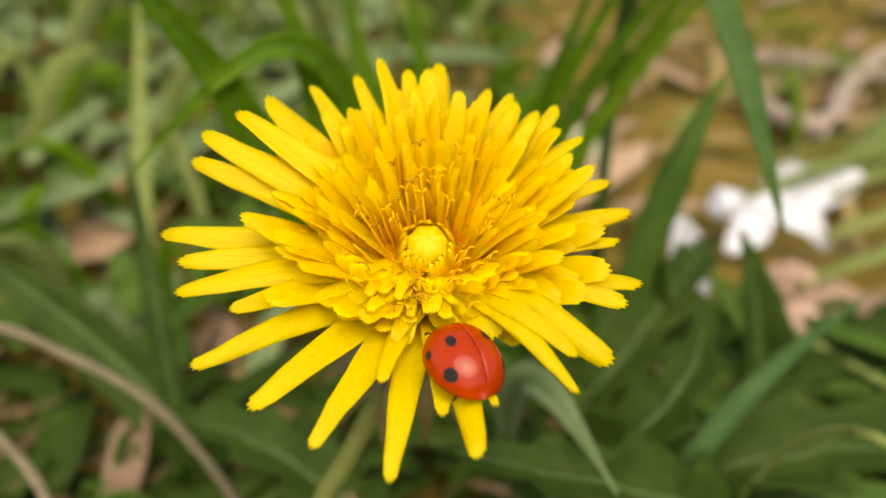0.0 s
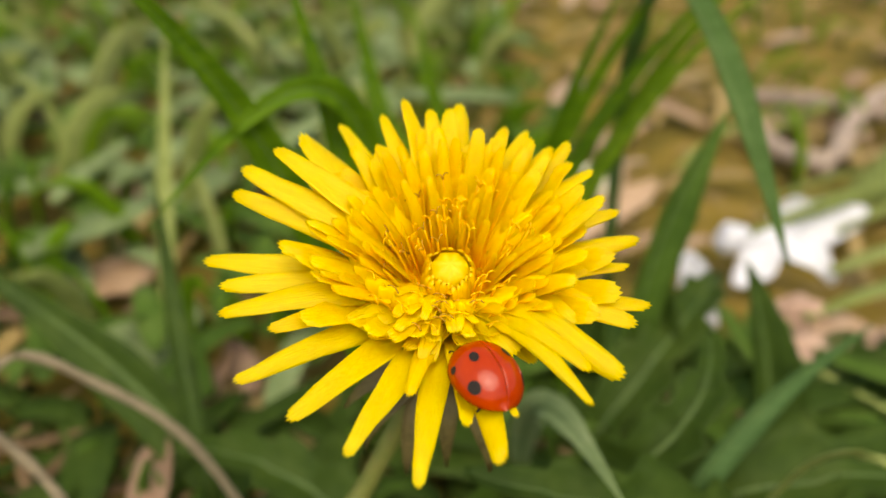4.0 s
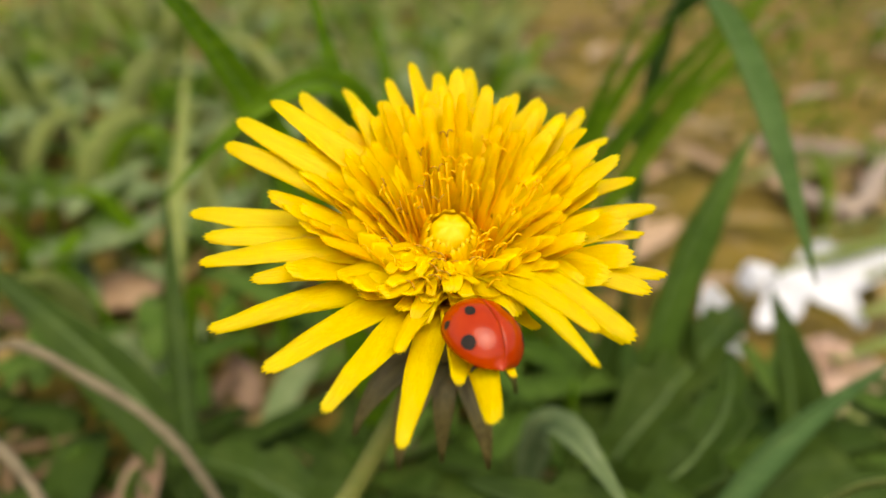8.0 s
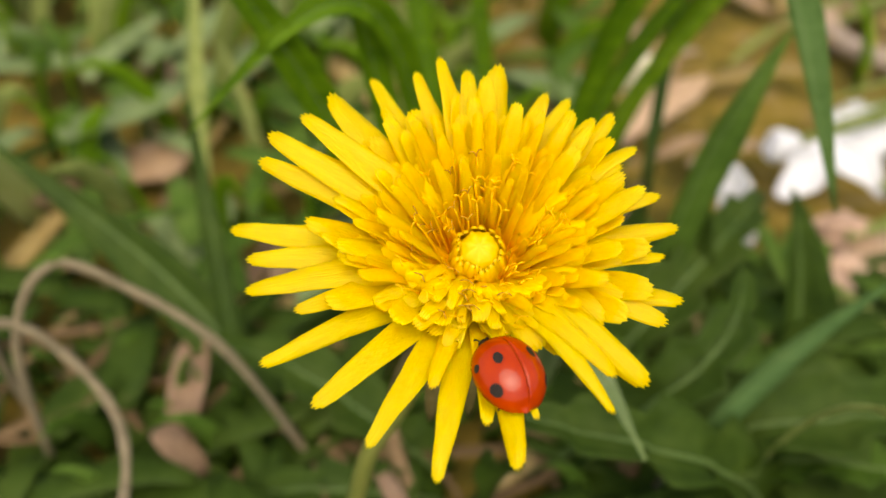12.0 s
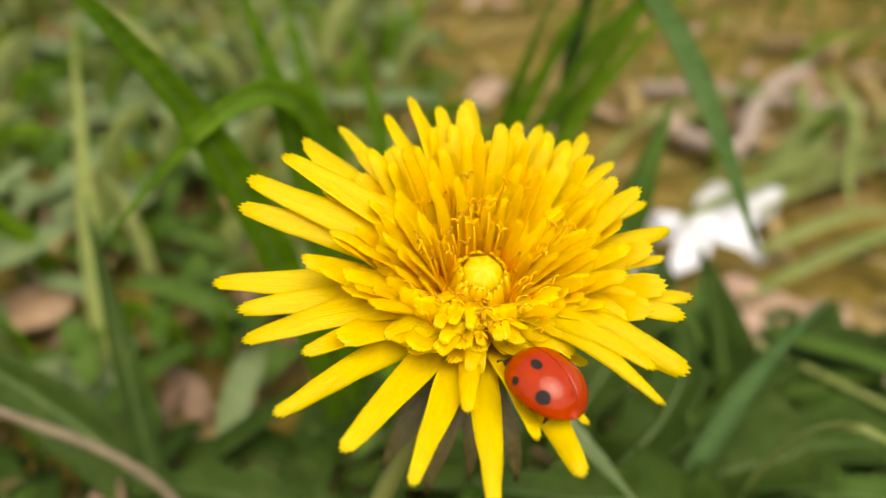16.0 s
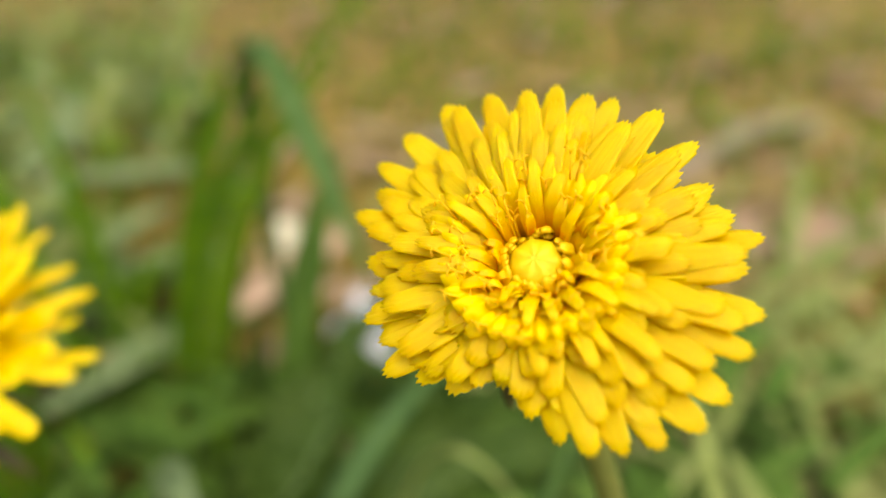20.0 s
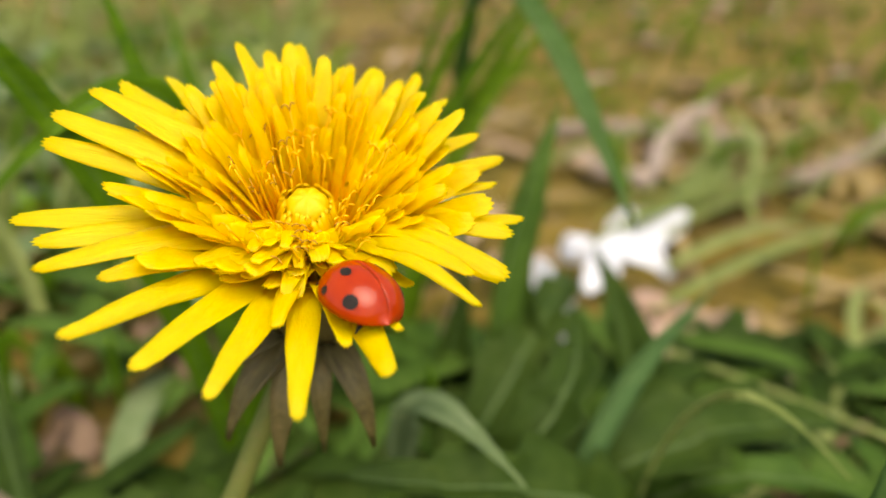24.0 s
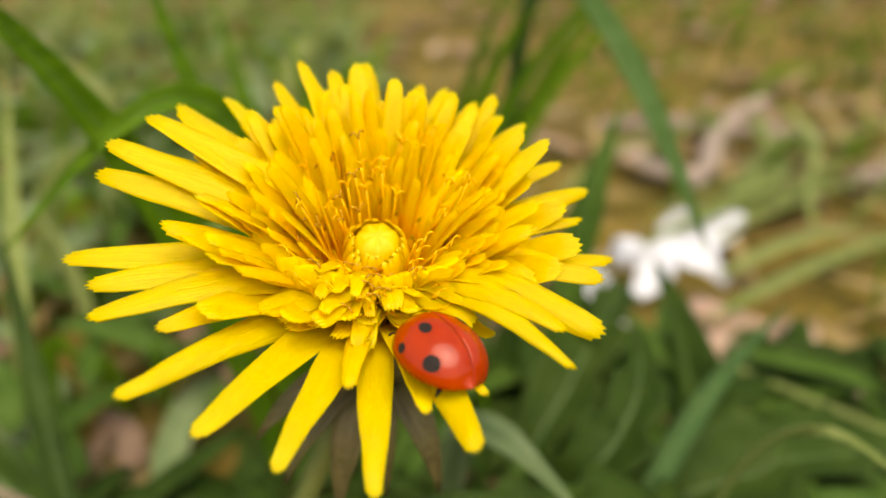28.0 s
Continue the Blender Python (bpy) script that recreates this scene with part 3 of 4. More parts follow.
RINGS2 = [(48, 0.92, 0.485, 0.185, 3, False, 0), (50, 0.81, 0.515, 0.165, 3, False, 0), (50, 0.7, 0.545, 0.14, 4, False, 0), (48, 0.6, 0.575, 0.105, 5, False, 0), (46, 0.5, 0.595, 0.08, 7, True, 0), (44, 0.41, 0.6, 0.06, 8, True, 0), (38, 0.33, 0.59, 0.045, 9, True, 0)]


def reach_two(az):
    """How far the florets of the dense flower reach towards az, as a share."""
    near = sorted(REACH2, key=lambda q: abs((q[0] - az + 180) % 360 - 180))[:3]
    return min(1.06, sum(q[1] for q in near) / 3)


BRACTS2 = [(k * 45 + 10, 1.05, 0.95, 0.3) for k in range(8)]
dandelion(HEAD2, OUTER2, RINGS2, "dense yellow dandelion on a tall stalk in the open", BRACTS2,
          [(4.7, 2.15, 9.72), (4.95, 2.2, 9.0), (5.3, 2.3, 8.0), (5.8, 2.41, 6.62), (6.5, 2.6, 4.0), (6.9, 2.8, -0.3)], 0.105, 0.6, 9, blunt=0.46, girth=1.2, lift=0.05, lie=True, reach=reach_two, mats=(PETAL_SMALL, INNER_SMALL), knob=1.35, rake=0.98, bed=0.75, bed_front=0.0, bed_high=1.12, styles=90)


# ---- ladybird ----
def ladybird():
    fwd, up = Vector((-0.427, 0.894, 0.136)), Vector((0.251, -0.027, 0.968))
    bug = empty("ladybird", frame_at(Vector((0.179, 4.065, 8.30)) * CM, up, fwd), "glossy red ladybird with black spots on the flower", "ladybird")
    A, B, H = 0.00353, 0.0030, 0.00257

    def shell(u, v, grow=0.0):
        """u along the body from tail to head, v from the seam (0) to the rim (1)."""
        s = math.sqrt(max(0.0, 1 - u * u))
        a = v * math.pi / 2 * 1.05
        return Vector((u * A, math.sin(a) * B * s, math.cos(a) * H * (1 - abs(u) ** 2.4) ** 0.58)) * (1 + grow)

    for side, name in ((1, "left_wing_case"), (-1, "right_wing_case")):
        verts, faces = [], []
        nu, nv = 20, 12
        for i in range(nu + 1):
            u = -1 + 1.82 * i / nu
            for j in range(nv + 1):
                p = shell(u, 0.004 + 0.996 * (j / nv) ** 1.3)
                p.z -= 0.00004 * math.exp(-((j / nv) / 0.04) ** 2)
                verts.append((p.x, side * p.y, p.z))
        for i in range(nu):
            for j in range(nv):
                a = i * (nv + 1) + j
                q = (a, a + nv + 1, a + nv + 2, a + 1)
                faces.append(q if side > 0 else q[::-1])
        case = link_mesh(name, verts, faces, SHELL, bug)
        sol = case.modifiers.new("thickness", "SOLIDIFY")
        sol.thickness, sol.offset = 0.00012, -1
        for u, v, ru, rv in ((0.14, 0.32, 0.15, 0.085), (-0.48, 0.64, 0.15, 0.14), (0.2, 0.77, 0.10, 0.08)):
            sv, sf = [shell(u, v, 0.012)], []
            for k in range(16):
                w = 2 * math.pi * k / 16
                sv.append(shell(u + ru * math.cos(w), v + rv * math.sin(w), 0.008))
            sv = [(p.x, side * p.y, p.z) for p in sv]
            for k in range(16):
                q = (0, 1 + k, 1 + (k + 1) % 16)
                sf.append(q if side > 0 else q[::-1])
            link_mesh("spot", sv, sf, BLACK, case, "black spot")
    verts, faces = lathe([(0.0002, -0.0010), (0.0019, -0.0008), (0.0028, 0.0), (0.0026, 0.0004), (0.0002, 0.0006)], 20)
    link_mesh("abdomen", [(v[0] * 1.18, v[1], v[2]) for v in verts], faces, BLACK, bug, "black underside")
    verts, faces = lathe([(0.0001, 0.0012), (0.0012, 0.0010), (0.0018, 0.0003), (0.0017, -0.0004), (0.0002, -0.0006)], 16)
    thorax = link_mesh("thorax", [(v[0] * 0.5 + 0.0028, v[1] * 0.75, v[2] * 0.8 - 0.0005) for v in verts], [f[::-1] for f in faces], BLACK, bug, "black front plate with white corners")
    for s in (-1, 1):
        v2, f2 = lathe([(0.0001, 0.0004), (0.00045, 0.0002), (0.0004, -0.0002)], 8)
        link_mesh("white_mark", [(v[0] * 0.7 + 0.0031, v[1] * 0.7 + s * 0.0008, v[2] - 0.0001) for v in v2], [f[::-1] for f in f2], PALE, thorax, "white patch")
    verts, faces = lathe([(0.0001, 0.0006), (0.0007, 0.0004), (0.0009, 0.0), (0.0006, -0.0004), (0.0001, -0.0005)], 12)
    head = link_mesh("head", [(v[0] * 0.8 + 0.0037, v[1] * 0.8, v[2] * 0.8 - 0.0010) for v in verts], [f[::-1] for f in faces], BLACK, bug)
    for s in (-1, 1):
        v2, f2 = tube(bezier((0.0041, s * 0.0004, -0.0010), (0.0044, s * 0.0005, -0.0009), (0.0046, s * 0.0006, -0.0011), (0.0047, s * 0.0006, -0.0014), 6), [0.00007] * 5 + [0.00011, 0.00008], 6)
        link_mesh("feeler", v2, f2, BLACK, head)
        for x, sx in ((0.0022, 0.0008), (0.0, 0.0), (-0.0018, -0.0011)):
            v2, f2 = tube(bezier((x, s * 0.0009, -0.0008), (x + sx * 0.3, s * 0.0014, -0.0009), (x + sx * 0.3, s * 0.0015, -0.0011), (x + sx * 0.3, s * 0.0015, -0.0013), 7), [0.0002, 0.0002, 0.00017, 0.00015, 0.00012, 0.0001, 0.00009, 0.00007], 6)
            link_mesh("leg", v2, f2, BLACK, bug)
    return bug


ladybird()


# ---- grass blades and leaves near the flowers ----
def blade(name, parent, pts, width, material, label="", n=16, channel=0.3, thick=0.00025, twist=0.0, base=0.55, tip=2.2, up=(0.35, -0.8, 0.45)):
    sp = bezier(*[Vector(p) * CM for p in pts], n)
    ws = [width * CM * (base + (1 - base) * min(1, 3 * i / n)) * min(1.0, tip * (1 - i / n) + 0.03) for i in range(n + 1)]
    v, f = strap(sp, ws, up=up, channel=channel, thick=thick, across=4, twist=twist)
    ob = link_mesh(name, v, f, material, parent, label)
    if width >= 0.42:
        # the keel runs along the bottom of the channel
        mid = [(v[5 * i + 2] + v[5 * (n + 1) + 5 * i + 2]) / 2 for i in range(n + 1)]
        mv, mf = tube(mid, [0.028 * w + 0.00008 for w in ws], 6)
        link_mesh("midrib", mv, mf, VEIN, ob, "paler midrib")
    return ob


def tuft(name, label, blades, material, group="", up=(0.35, -0.8, 0.45), tip=2.2):
    if len(blades) == 1:
        return tagged(blade(name, None, *blades[0], material, up=up, tip=tip), label, "leaf" if "leaf" in name else "grass", group)
    ob = empty(name, Matrix.Identity(4), label, "grass", group)
    for pts, w in blades:
        blade("blade", ob, pts, w, material, up=up, tip=tip)
    return ob


tuft("grass_tuft", "broad dark green grass blades in an upright tuft", [
    (((1.3, 14.6, -0.2), (1.6, 14.5, 4.5), (2.6, 14.5, 7.6), (4.6, 14.6, 9.8)), 0.4),
    (((1.5, 14.6, -0.2), (1.8, 14.5, 4.5), (3.1, 14.5, 7.4), (6.0, 14.8, 9.8)), 0.44),
    (((1.8, 14.5, -0.2), (2.2, 14.4, 4.2), (3.7, 14.4, 7.0), (6.2, 14.6, 9.2)), 0.44),
    (((2.3, 14.9, -0.2), (2.7, 14.8, 4.5), (4.0, 15.2, 8.0), (7.6, 15.6, 10.8)), 0.38),
    (((1.7, 15.3, -0.2), (1.8, 15.4, 4.0), (2.4, 15.6, 6.6), (3.8, 16.0, 9.2)), 0.4)], GRASS, "grass tufts", up=(0.2, -0.9, 0.3))
tuft("hanging_grass_blade", "long blue green grass blade bending over", [
    (((4.3, 16.4, -0.2), (3.2, 16.8, 14.6), (4.1, 10.3, 8.8), (5.15, 9.2, 6.05)), 0.56)], BLUE_GREEN, up=(0.3, -0.83, 0.5), tip=4.0)
tuft("upright_leaf", "folded dark green leaf pointing up before the white petals", [
    (((4.5, 11.2, -0.2), (4.4, 11.8, 2.2), (4.3, 12.5, 3.6), (4.24, 12.9, 4.8)), 1.5)], LEAF, up=(-0.5, -0.85, 0.2), tip=1.2)
tuft("upright_leaf", "dark green leaf leaning before the white petals", [
    (((7.0, 10.8, -0.2), (6.8, 11.3, 2.0), (6.4, 12.0, 3.2), (6.0, 12.4, 4.15)), 1.6)], LEAF, up=(0.25, -0.85, 0.35), tip=1.2)
tuft("upright_leaf", "green leaf standing up before the dry leaf", [
    (((2.7, 12.2, -0.2), (2.9, 12.6, 2.0), (3.1, 12.9, 2.6), (3.5, 13.2, 3.5)), 1.1)], LEAF, up=(0.1, -0.9, 0.2), tip=1.2)
tuft("upright_leaf", "broad dark green leaf beside the hanging blade", [
    (((3.6, 11.6, -0.2), (3.7, 12.0, 3.5), (4.4, 12.4, 5.8), (5.5, 13.6, 7.0)), 0.8)], FRESH, up=(0.3, -0.8, 0.5), tip=2.6)
tuft("upright_leaf", "grey green leaf standing beside the tuft", [
    (((3.6, 11.4, -0.2), (3.8, 11.9, 2.2), (4.0, 12.5, 3.4), (4.15, 12.9, 4.5)), 0.8)], LEAF_UNDER, up=(0.4, -0.85, 0.2), tip=1.3)
tuft("grass_tuft", "green grass blades arching over beside the flower", [
    (((-1.2, 12.2, -0.2), (-1.0, 11.4, 9.6), (-1.9, 11.0, 9.6), (-4.6, 9.3, 6.8)), 0.48),
    (((-1.6, 11.6, -0.2), (-2.2, 10.8, 6.0), (-3.0, 10.3, 8.5), (-4.9, 9.2, 11.0)), 0.62),
    (((-1.3, 11.8, -0.2), (-1.6, 11.1, 6.0), (-2.0, 11.0, 7.8), (-2.7, 11.5, 10.2)), 0.5)], GRASS, "grass tufts")
tuft("grass_tuft", "pair of upright green grass blades behind the flower", [
    (((-1.0, 16, -0.2), (-1.4, 16.1, 4.2), (-1.9, 16.8, 6.0), (-2.5, 17.4, 9.0)), 0.6),
    (((0.2, 17, -0.2), (-0.2, 17, 4.0), (-0.4, 17.4, 6.0), (-1.0, 17.8, 8.0)), 0.5)], GRASS, "grass tufts")
tuft("dead_grass_blade", "pale upright dead stalk among the weeds", [
    (((-6.8, 13.4, -0.2), (-7.1, 14.4, 2.4), (-7.4, 17.0, 4.6), (-7.6, 19.4, 7.6)), 0.42)], GRASS_PALE)
tuft("broad_grass_blade", "broad dark green blade leaning over", [
    (((-4.0, 9.0, -0.2), (-5.4, 10.4, 1.7), (-7.0, 11.2, 2.6), (-10.5, 12.4, 4.6)), 1.15)], LEAF)
tuft("broad_grass_blade", "dark green blade standing among the weeds", [
    (((-4.5, 8.6, -0.2), (-5.0, 9.9, 2.6), (-5.5, 11.3, 3.9), (-5.9, 12.6, 6.0)), 0.45)], LEAF)
tuft("pointed_grass_blade", "short pointed blue green blade", [
    (((4.7, 3.8, -0.2), (5.0, 3.8, 4.6), (5.7, 4.2, 5.9), (6.6, 4.8, 6.7)), 0.42)], BLUE_GREEN)
tuft("thin_stem", "thin bent pale green stem", [
    (((4.6, 7.6, -0.2), (5.0, 7.6, 5.6), (5.9, 6.6, 4.9), (6.2, 5.1, 4.4)), 0.17)], GRASS_PALE)
tuft("dead_grass_blade", "pale blurred dead stalk leaning over", [
    (((8.9, 3.6, -0.2), (9.0, 4.2, 3.9), (9.3, 5.9, 4.8), (9.7, 8.4, 6.2)), 0.36)], GRASS_PALE)
tuft("blue_green_blade", "blue green blade lying across the leaves", [
    (((2.6, 6.4, 0.0), (3.4, 7.2, 4.4), (5.0, 8.4, 4.1), (7.2, 9.8, 4.5)), 0.5)], TEAL)


def dry_stem(name, pts, r, label, material=TWIG):
    path = []
    for i in range(len(pts) - 1):
        p, q = Vector(pts[i]), Vector(pts[i + 1])
        a = Vector(pts[max(i - 1, 0)])
        b = Vector(pts[min(i + 2, len(pts) - 1)])
        for j in range(5):
            t = j / 5
            path.append((2 * p + (q - a) * t + (2 * a - 5 * p + 4 * q - b) * t * t + (3 * p - a - 3 * q + b) * t ** 3) * 0.5 * CM)
    path.append(Vector(pts[-1]) * CM)
    v, f = tube(path, [r * CM * (1 + 0.12 * math.sin(i * 1.7)) for i in range(len(path))], 8)
    return tagged(link_mesh(name, v, f, material), label, "twig")


dry_stem("dead_stalk", [(-9.0, 8.6, -0.2), (-8.6, 8.3, 3.0), (-7.7, 8.0, 3.9), (-7.0, 7.9, 3.3), (-6.2, 7.4, 2.6), (-5.7, 6.5, 2.2), (-5.4, 4.8, 1.6), (-5.2, 3.6, -0.2)], 0.09, "brownish grey dead stem bent in a loop", STALK)
dry_stem("dead_stalk", [(-8.2, 7.6, -0.2), (-7.8, 7.9, 3.4), (-7.1, 8.6, 4.7), (-5.9, 8.7, 4.1), (-4.3, 8.3, 3.0), (-3.0, 8.0, -0.2)], 0.085, "thin brown dead stem bent over", STALK)
dry_stem("twig", [(12.6, 27.6, 0.2), (14.2, 25.1, 0.5), (16.2, 28.0, 0.7), (19.0, 31.4, 0.7), (22.5, 34.4, 0.5)], 0.42, "grey dead twig lying on the ground")
dry_stem("twig", [(13.0, 33.0, 0.3), (16.2, 31.0, 0.8), (18.0, 29.5, 0.8), (22.0, 29.0, 0.4)], 0.35, "grey dead twig lying on the ground")
dry_stem("twig", [(20.0, 24.0, 0.2), (24.0, 25.0, 0.6), (29.0, 28.0, 0.6), (34.0, 29.0, 0.3)], 0.45, "grey dead twig lying on the ground")


def lobed_leaf(parent, pts, width, seed, material=LEAF, lobes=5, fold=0.35, smooth_edge=False, up=(0, -0.25, 1)):
    rnd = random.Random(seed)
    n = lobes * 6
    sp = bezier(*[Vector(p) * CM for p in pts], n)
    ws = []
    for i in range(n + 1):
        t = i / n
        env = math.sin(math.pi * min(1, 0.03 + 0.97 * t) ** 0.9) ** 1.1 if smooth_edge else math.sin(math.pi * min(1, 0.12 + 0.88 * t) ** 0.8) ** 0.7
        saw = 1.0 if smooth_edge else (i % 6) / 6
        ws.append(width * CM * max(0.06, env * (0.5 + 0.5 * saw) * rnd.uniform(0.94, 1.06)))
    v, f = strap(sp, ws, up=up, channel=fold, thick=0.0003, across=6)
    leaf = link_mesh("leaf", v, f, material, parent, "jagged dark green leaf" if material is LEAF else "jagged fresh green leaf" if material is FRESH else "pale underside of a folded leaf")
    v2, f2 = tube([p + Vector((0, 0, 0.0002 - fold * ws[i] * 0.42)) for i, p in enumerate(sp)], [0.0006 * (1.05 - i / n) for i in range(n + 1)], 6)
    link_mesh("midrib", v2, f2, VEIN, leaf, "pale midrib")
    return leaf


rosette = empty("leaf_rosette", Matrix.Identity(4), "rosette of jagged dark green dandelion leaves", "plant")
lobed_leaf(rosette, ((1.3, 9.6, 0.0), (1.2, 9.8, 3.4), (1.4, 8.4, 4.6), (2.2, 5.8, 4.5)), 0.62, 1, LEAF_UNDER, 4, 0.12, True, (0.0, -0.6, 0.8))
lobed_leaf(rosette, ((5.4, 7.2, 0.2), (4.4, 6.8, 3.9), (1.8, 6.3, 4.0), (0.1, 6.7, 4.3)), 1.7, 2)
lobed_leaf(rosette, ((1.0, 8.2, 0.0), (2.8, 7.4, 4.0), (4.2, 7.9, 4.0), (4.4, 9.8, 4.4)), 1.5, 3)
lobed_leaf(rosette, ((1.5, 8.0, 0.0), (4.4, 7.8, 3.4), (6.6, 8.0, 3.4), (9.4, 8.4, 2.0)), 2.3, 4)
lobed_leaf(rosette, ((0.6, 7.0, 0.0), (3.0, 5.6, 2.6), (5.4, 5.2, 2.8), (8.2, 5.2, 1.4)), 2.0, 5)
lobed_leaf(rosette, ((2.4, 7.0, 0.0), (3.2, 6.2, 3.4), (4.0, 5.4, 3.8), (4.4, 4.6, 3.0)), 1.1, 11, LEAF, 4, 0.3, False)
lobed_leaf(rosette, ((4.4, 8.4, 0.0), (5.4, 7.6, 2.8), (6.6, 7.0, 3.0), (8.4, 6.6, 2.2)), 1.2, 12, FRESH, 5, 0.3, False)
lobed_leaf(rosette, ((2.0, 10, 0.0), (4.0, 11.0, 3.0), (5.4, 12.5, 3.4), (6.4, 14.6, 2.4)), 1.7, 8)
lobed_leaf(rosette, ((-0.5, 8, 0.0), (-2.4, 8.4, 2.2), (-3.6, 9.0, 2.6), (-5.4, 9.6, 1.6)), 1.5, 6)
lobed_leaf(rosette, ((-0.5, 7.5, 0.0), (-1.6, 7.0, 1.4), (-3.0, 6.8, 1.6), (-4.6, 7.0, 0.6)), 1.2, 7)
lobed_leaf(rosette, ((0.2, 7.4, 0.0), (0.4, 6.8, 2.4), (0.5, 6.5, 3.2), (0.2, 6.2, 3.6)), 0.8, 9, LEAF, 3, 0.2, True)


# ---- white and cream petals, pebbles ----
def crumple(name, at, size, material, label, category, seed, yaw=0, cup=0.0, tip=0.0, rough=0.28):
    rnd = random.Random(seed)
    bm = bmesh.new()
    bmesh.ops.create_icosphere(bm, subdivisions=4, radius=1)
    for v in bm.verts:
        p = v.co.copy()
        k = 1 + rough * noise.noise(p * 1.5 + Vector((seed * 3.1, 0, 0))) + 0.1 * noise.noise(p * 3.7 + Vector((0, seed, 0)))
        q = Vector((p.x * size[0], p.y * size[1], p.z * size[2])) * k
        q.z += cup * (p.x * p.x + p.y * p.y) * (0.6 + 0.6 * noise.noise(p * 1.9 + Vector((seed, 2, 0))))
        v.co = q * CM
    me = bpy.data.meshes.new(name)
    bm.to_mesh(me)
    bm.free()
    me.materials.append(material)
    me.polygons.foreach_set("use_smooth", [True] * len(me.polygons))
    ob = new(name, me)
    ob.matrix_basis = pose(at[0] * CM, at[1] * CM, at[2] * CM, tip + rnd.uniform(-8, 8), rnd.uniform(-8, 8), yaw)
    return tagged(ob, label, category)


def fallen_petal(pts, width, label, fold, up, material, seed, name="white_petal", category="petal"):
    """A broad thin petal with a pointed base and a notched, wavy outer edge."""
    n = 16
    sp = bezier(*[Vector(p) * CM for p in pts], n)
    ws = [width * CM * max(0.12, math.sin(math.pi * min(1.0, 0.06 + 0.9 * i / n) ** 1.25) ** 0.7) for i in range(n + 1)]
    v, f = strap(sp, ws, up=up, channel=fold, thick=0.0004, across=8, teeth=3, tooth=0.001)
    v = [q + Vector((noise.noise(q * 120 + Vector((seed, 0, 0))), noise.noise(q * 120 + Vector((0, seed, 0))), noise.noise(q * 120 + Vector((0, 0, seed))))) * 0.0016 for q in v]
    return tagged(link_mesh(name, v, f, material), label, category)


fallen_petal(((10.0, 18.4, 1.2), (9.5, 18.2, 1.4), (8.9, 17.8, 0.9), (8.3, 17.3, 0.2)), 1.1, "broad white petal fallen on the ground", 0.25, (-0.2, -0.7, 0.7), WHITE, 2)
fallen_petal(((9.2, 18.4, 1.2), (9.9, 18.2, 1.4), (10.5, 17.8, 0.9), (11.1, 17.4, 0.2)), 1.1, "white petal fallen over another on the ground", 0.3, (0.2, -0.7, 0.7), WHITE, 5)
crumple("white_petal", (8.5, 18.8, 0.9), (0.55, 0.5, 0.5), WHITE, "small crumpled white petal on the ground", "petal", 3)
fallen_petal(((6.1, 15.8, 2.3), (6.2, 15.6, 1.7), (6.5, 15.4, 0.9), (6.8, 15.2, 0.0)), 1.05, "crumpled white petal standing among the leaves", 0.4, (0.1, -0.9, 0.3), WHITE, 9)
crumple("white_petal", (5.7, 16.6, 0.5), (0.35, 0.4, 0.5), WHITE, "small crumpled white petal on the ground", "petal", 7)
crumple("white_petal", (11.8, 20.6, 0.5), (1.6, 0.9, 0.14), WHITE, "greyish white petal flat on the ground", "petal", 9, 15, 0.2, 20)
crumple("cream_petal", (4.9, 22.4, 0.9), (0.75, 0.55, 0.8), CREAM, "cream coloured petal lying beside the grass", "petal", 4)
fallen_petal(((2.4, 18.4, 0.3), (3.8, 19.4, 1.0), (5.6, 20.8, 1.0), (7.2, 22.8, 0.8)), 1.05, "long peach coloured dry leaf on the ground", 0.25, (0.2, -0.5, 0.8), PEACH, 4, "dry_leaf", "leaf")
crumple("pebble", (6.5, 11.6, 0.25), (0.45, 0.4, 0.4), STONE, "small pinkish pebble on the ground", "stone", 5)
crumple("pebble", (9.1, 12.3, 0.25), (0.7, 0.9, 0.45), STONE, "flat pinkish pebble on the ground", "stone", 6)
crumple("pebble", (7.6, 11.8, 0.2), (0.5, 0.35, 0.3), STONE, "small pinkish pebble on the ground", "stone", 16)
for k, (px, py, pr) in enumerate(((8.2, 13.4, 0.6), (8.9, 14.2, 0.5), (9.6, 13.0, 0.7), (7.4, 9.6, 0.4), (10.4, 11.6, 0.6), (8.4, 10.6, 0.5), (9.3, 15.6, 0.7), (11.2, 14.2, 0.6))):
    crumple("pebble", (px, py, 0.5), (pr, pr * 0.8, pr * 0.6), STONE, "pinkish pebble among the weeds", "stone", 50 + k)
crumple("dry_leaf", (10.2, 14.6, 0.3), (0.9, 1.7, 0.16), DRYLEAF, "greyish pink dry leaf on the ground", "leaf", 13, 20, 0.3)
crumple("dry_leaf", (24.0, 18.0, 0.0), (3.6, 3.0, 0.2), DRYLEAF, "large pale pink dry leaf on the ground", "leaf", 14, 20, 0.5)
crumple("dry_leaf", (-9.5, 17.0, 0.6), (1.2, 0.8, 0.25), DRYLEAF, "pale pink dry leaf among the weeds", "leaf", 15, 20, 0.3)
crumple("dry_leaf", (-2.0, 19.0, 0.6), (1.4, 0.6, 0.2), DRYLEAF, "pale pink dry leaf behind the grass", "leaf", 17, 70, 0.3)


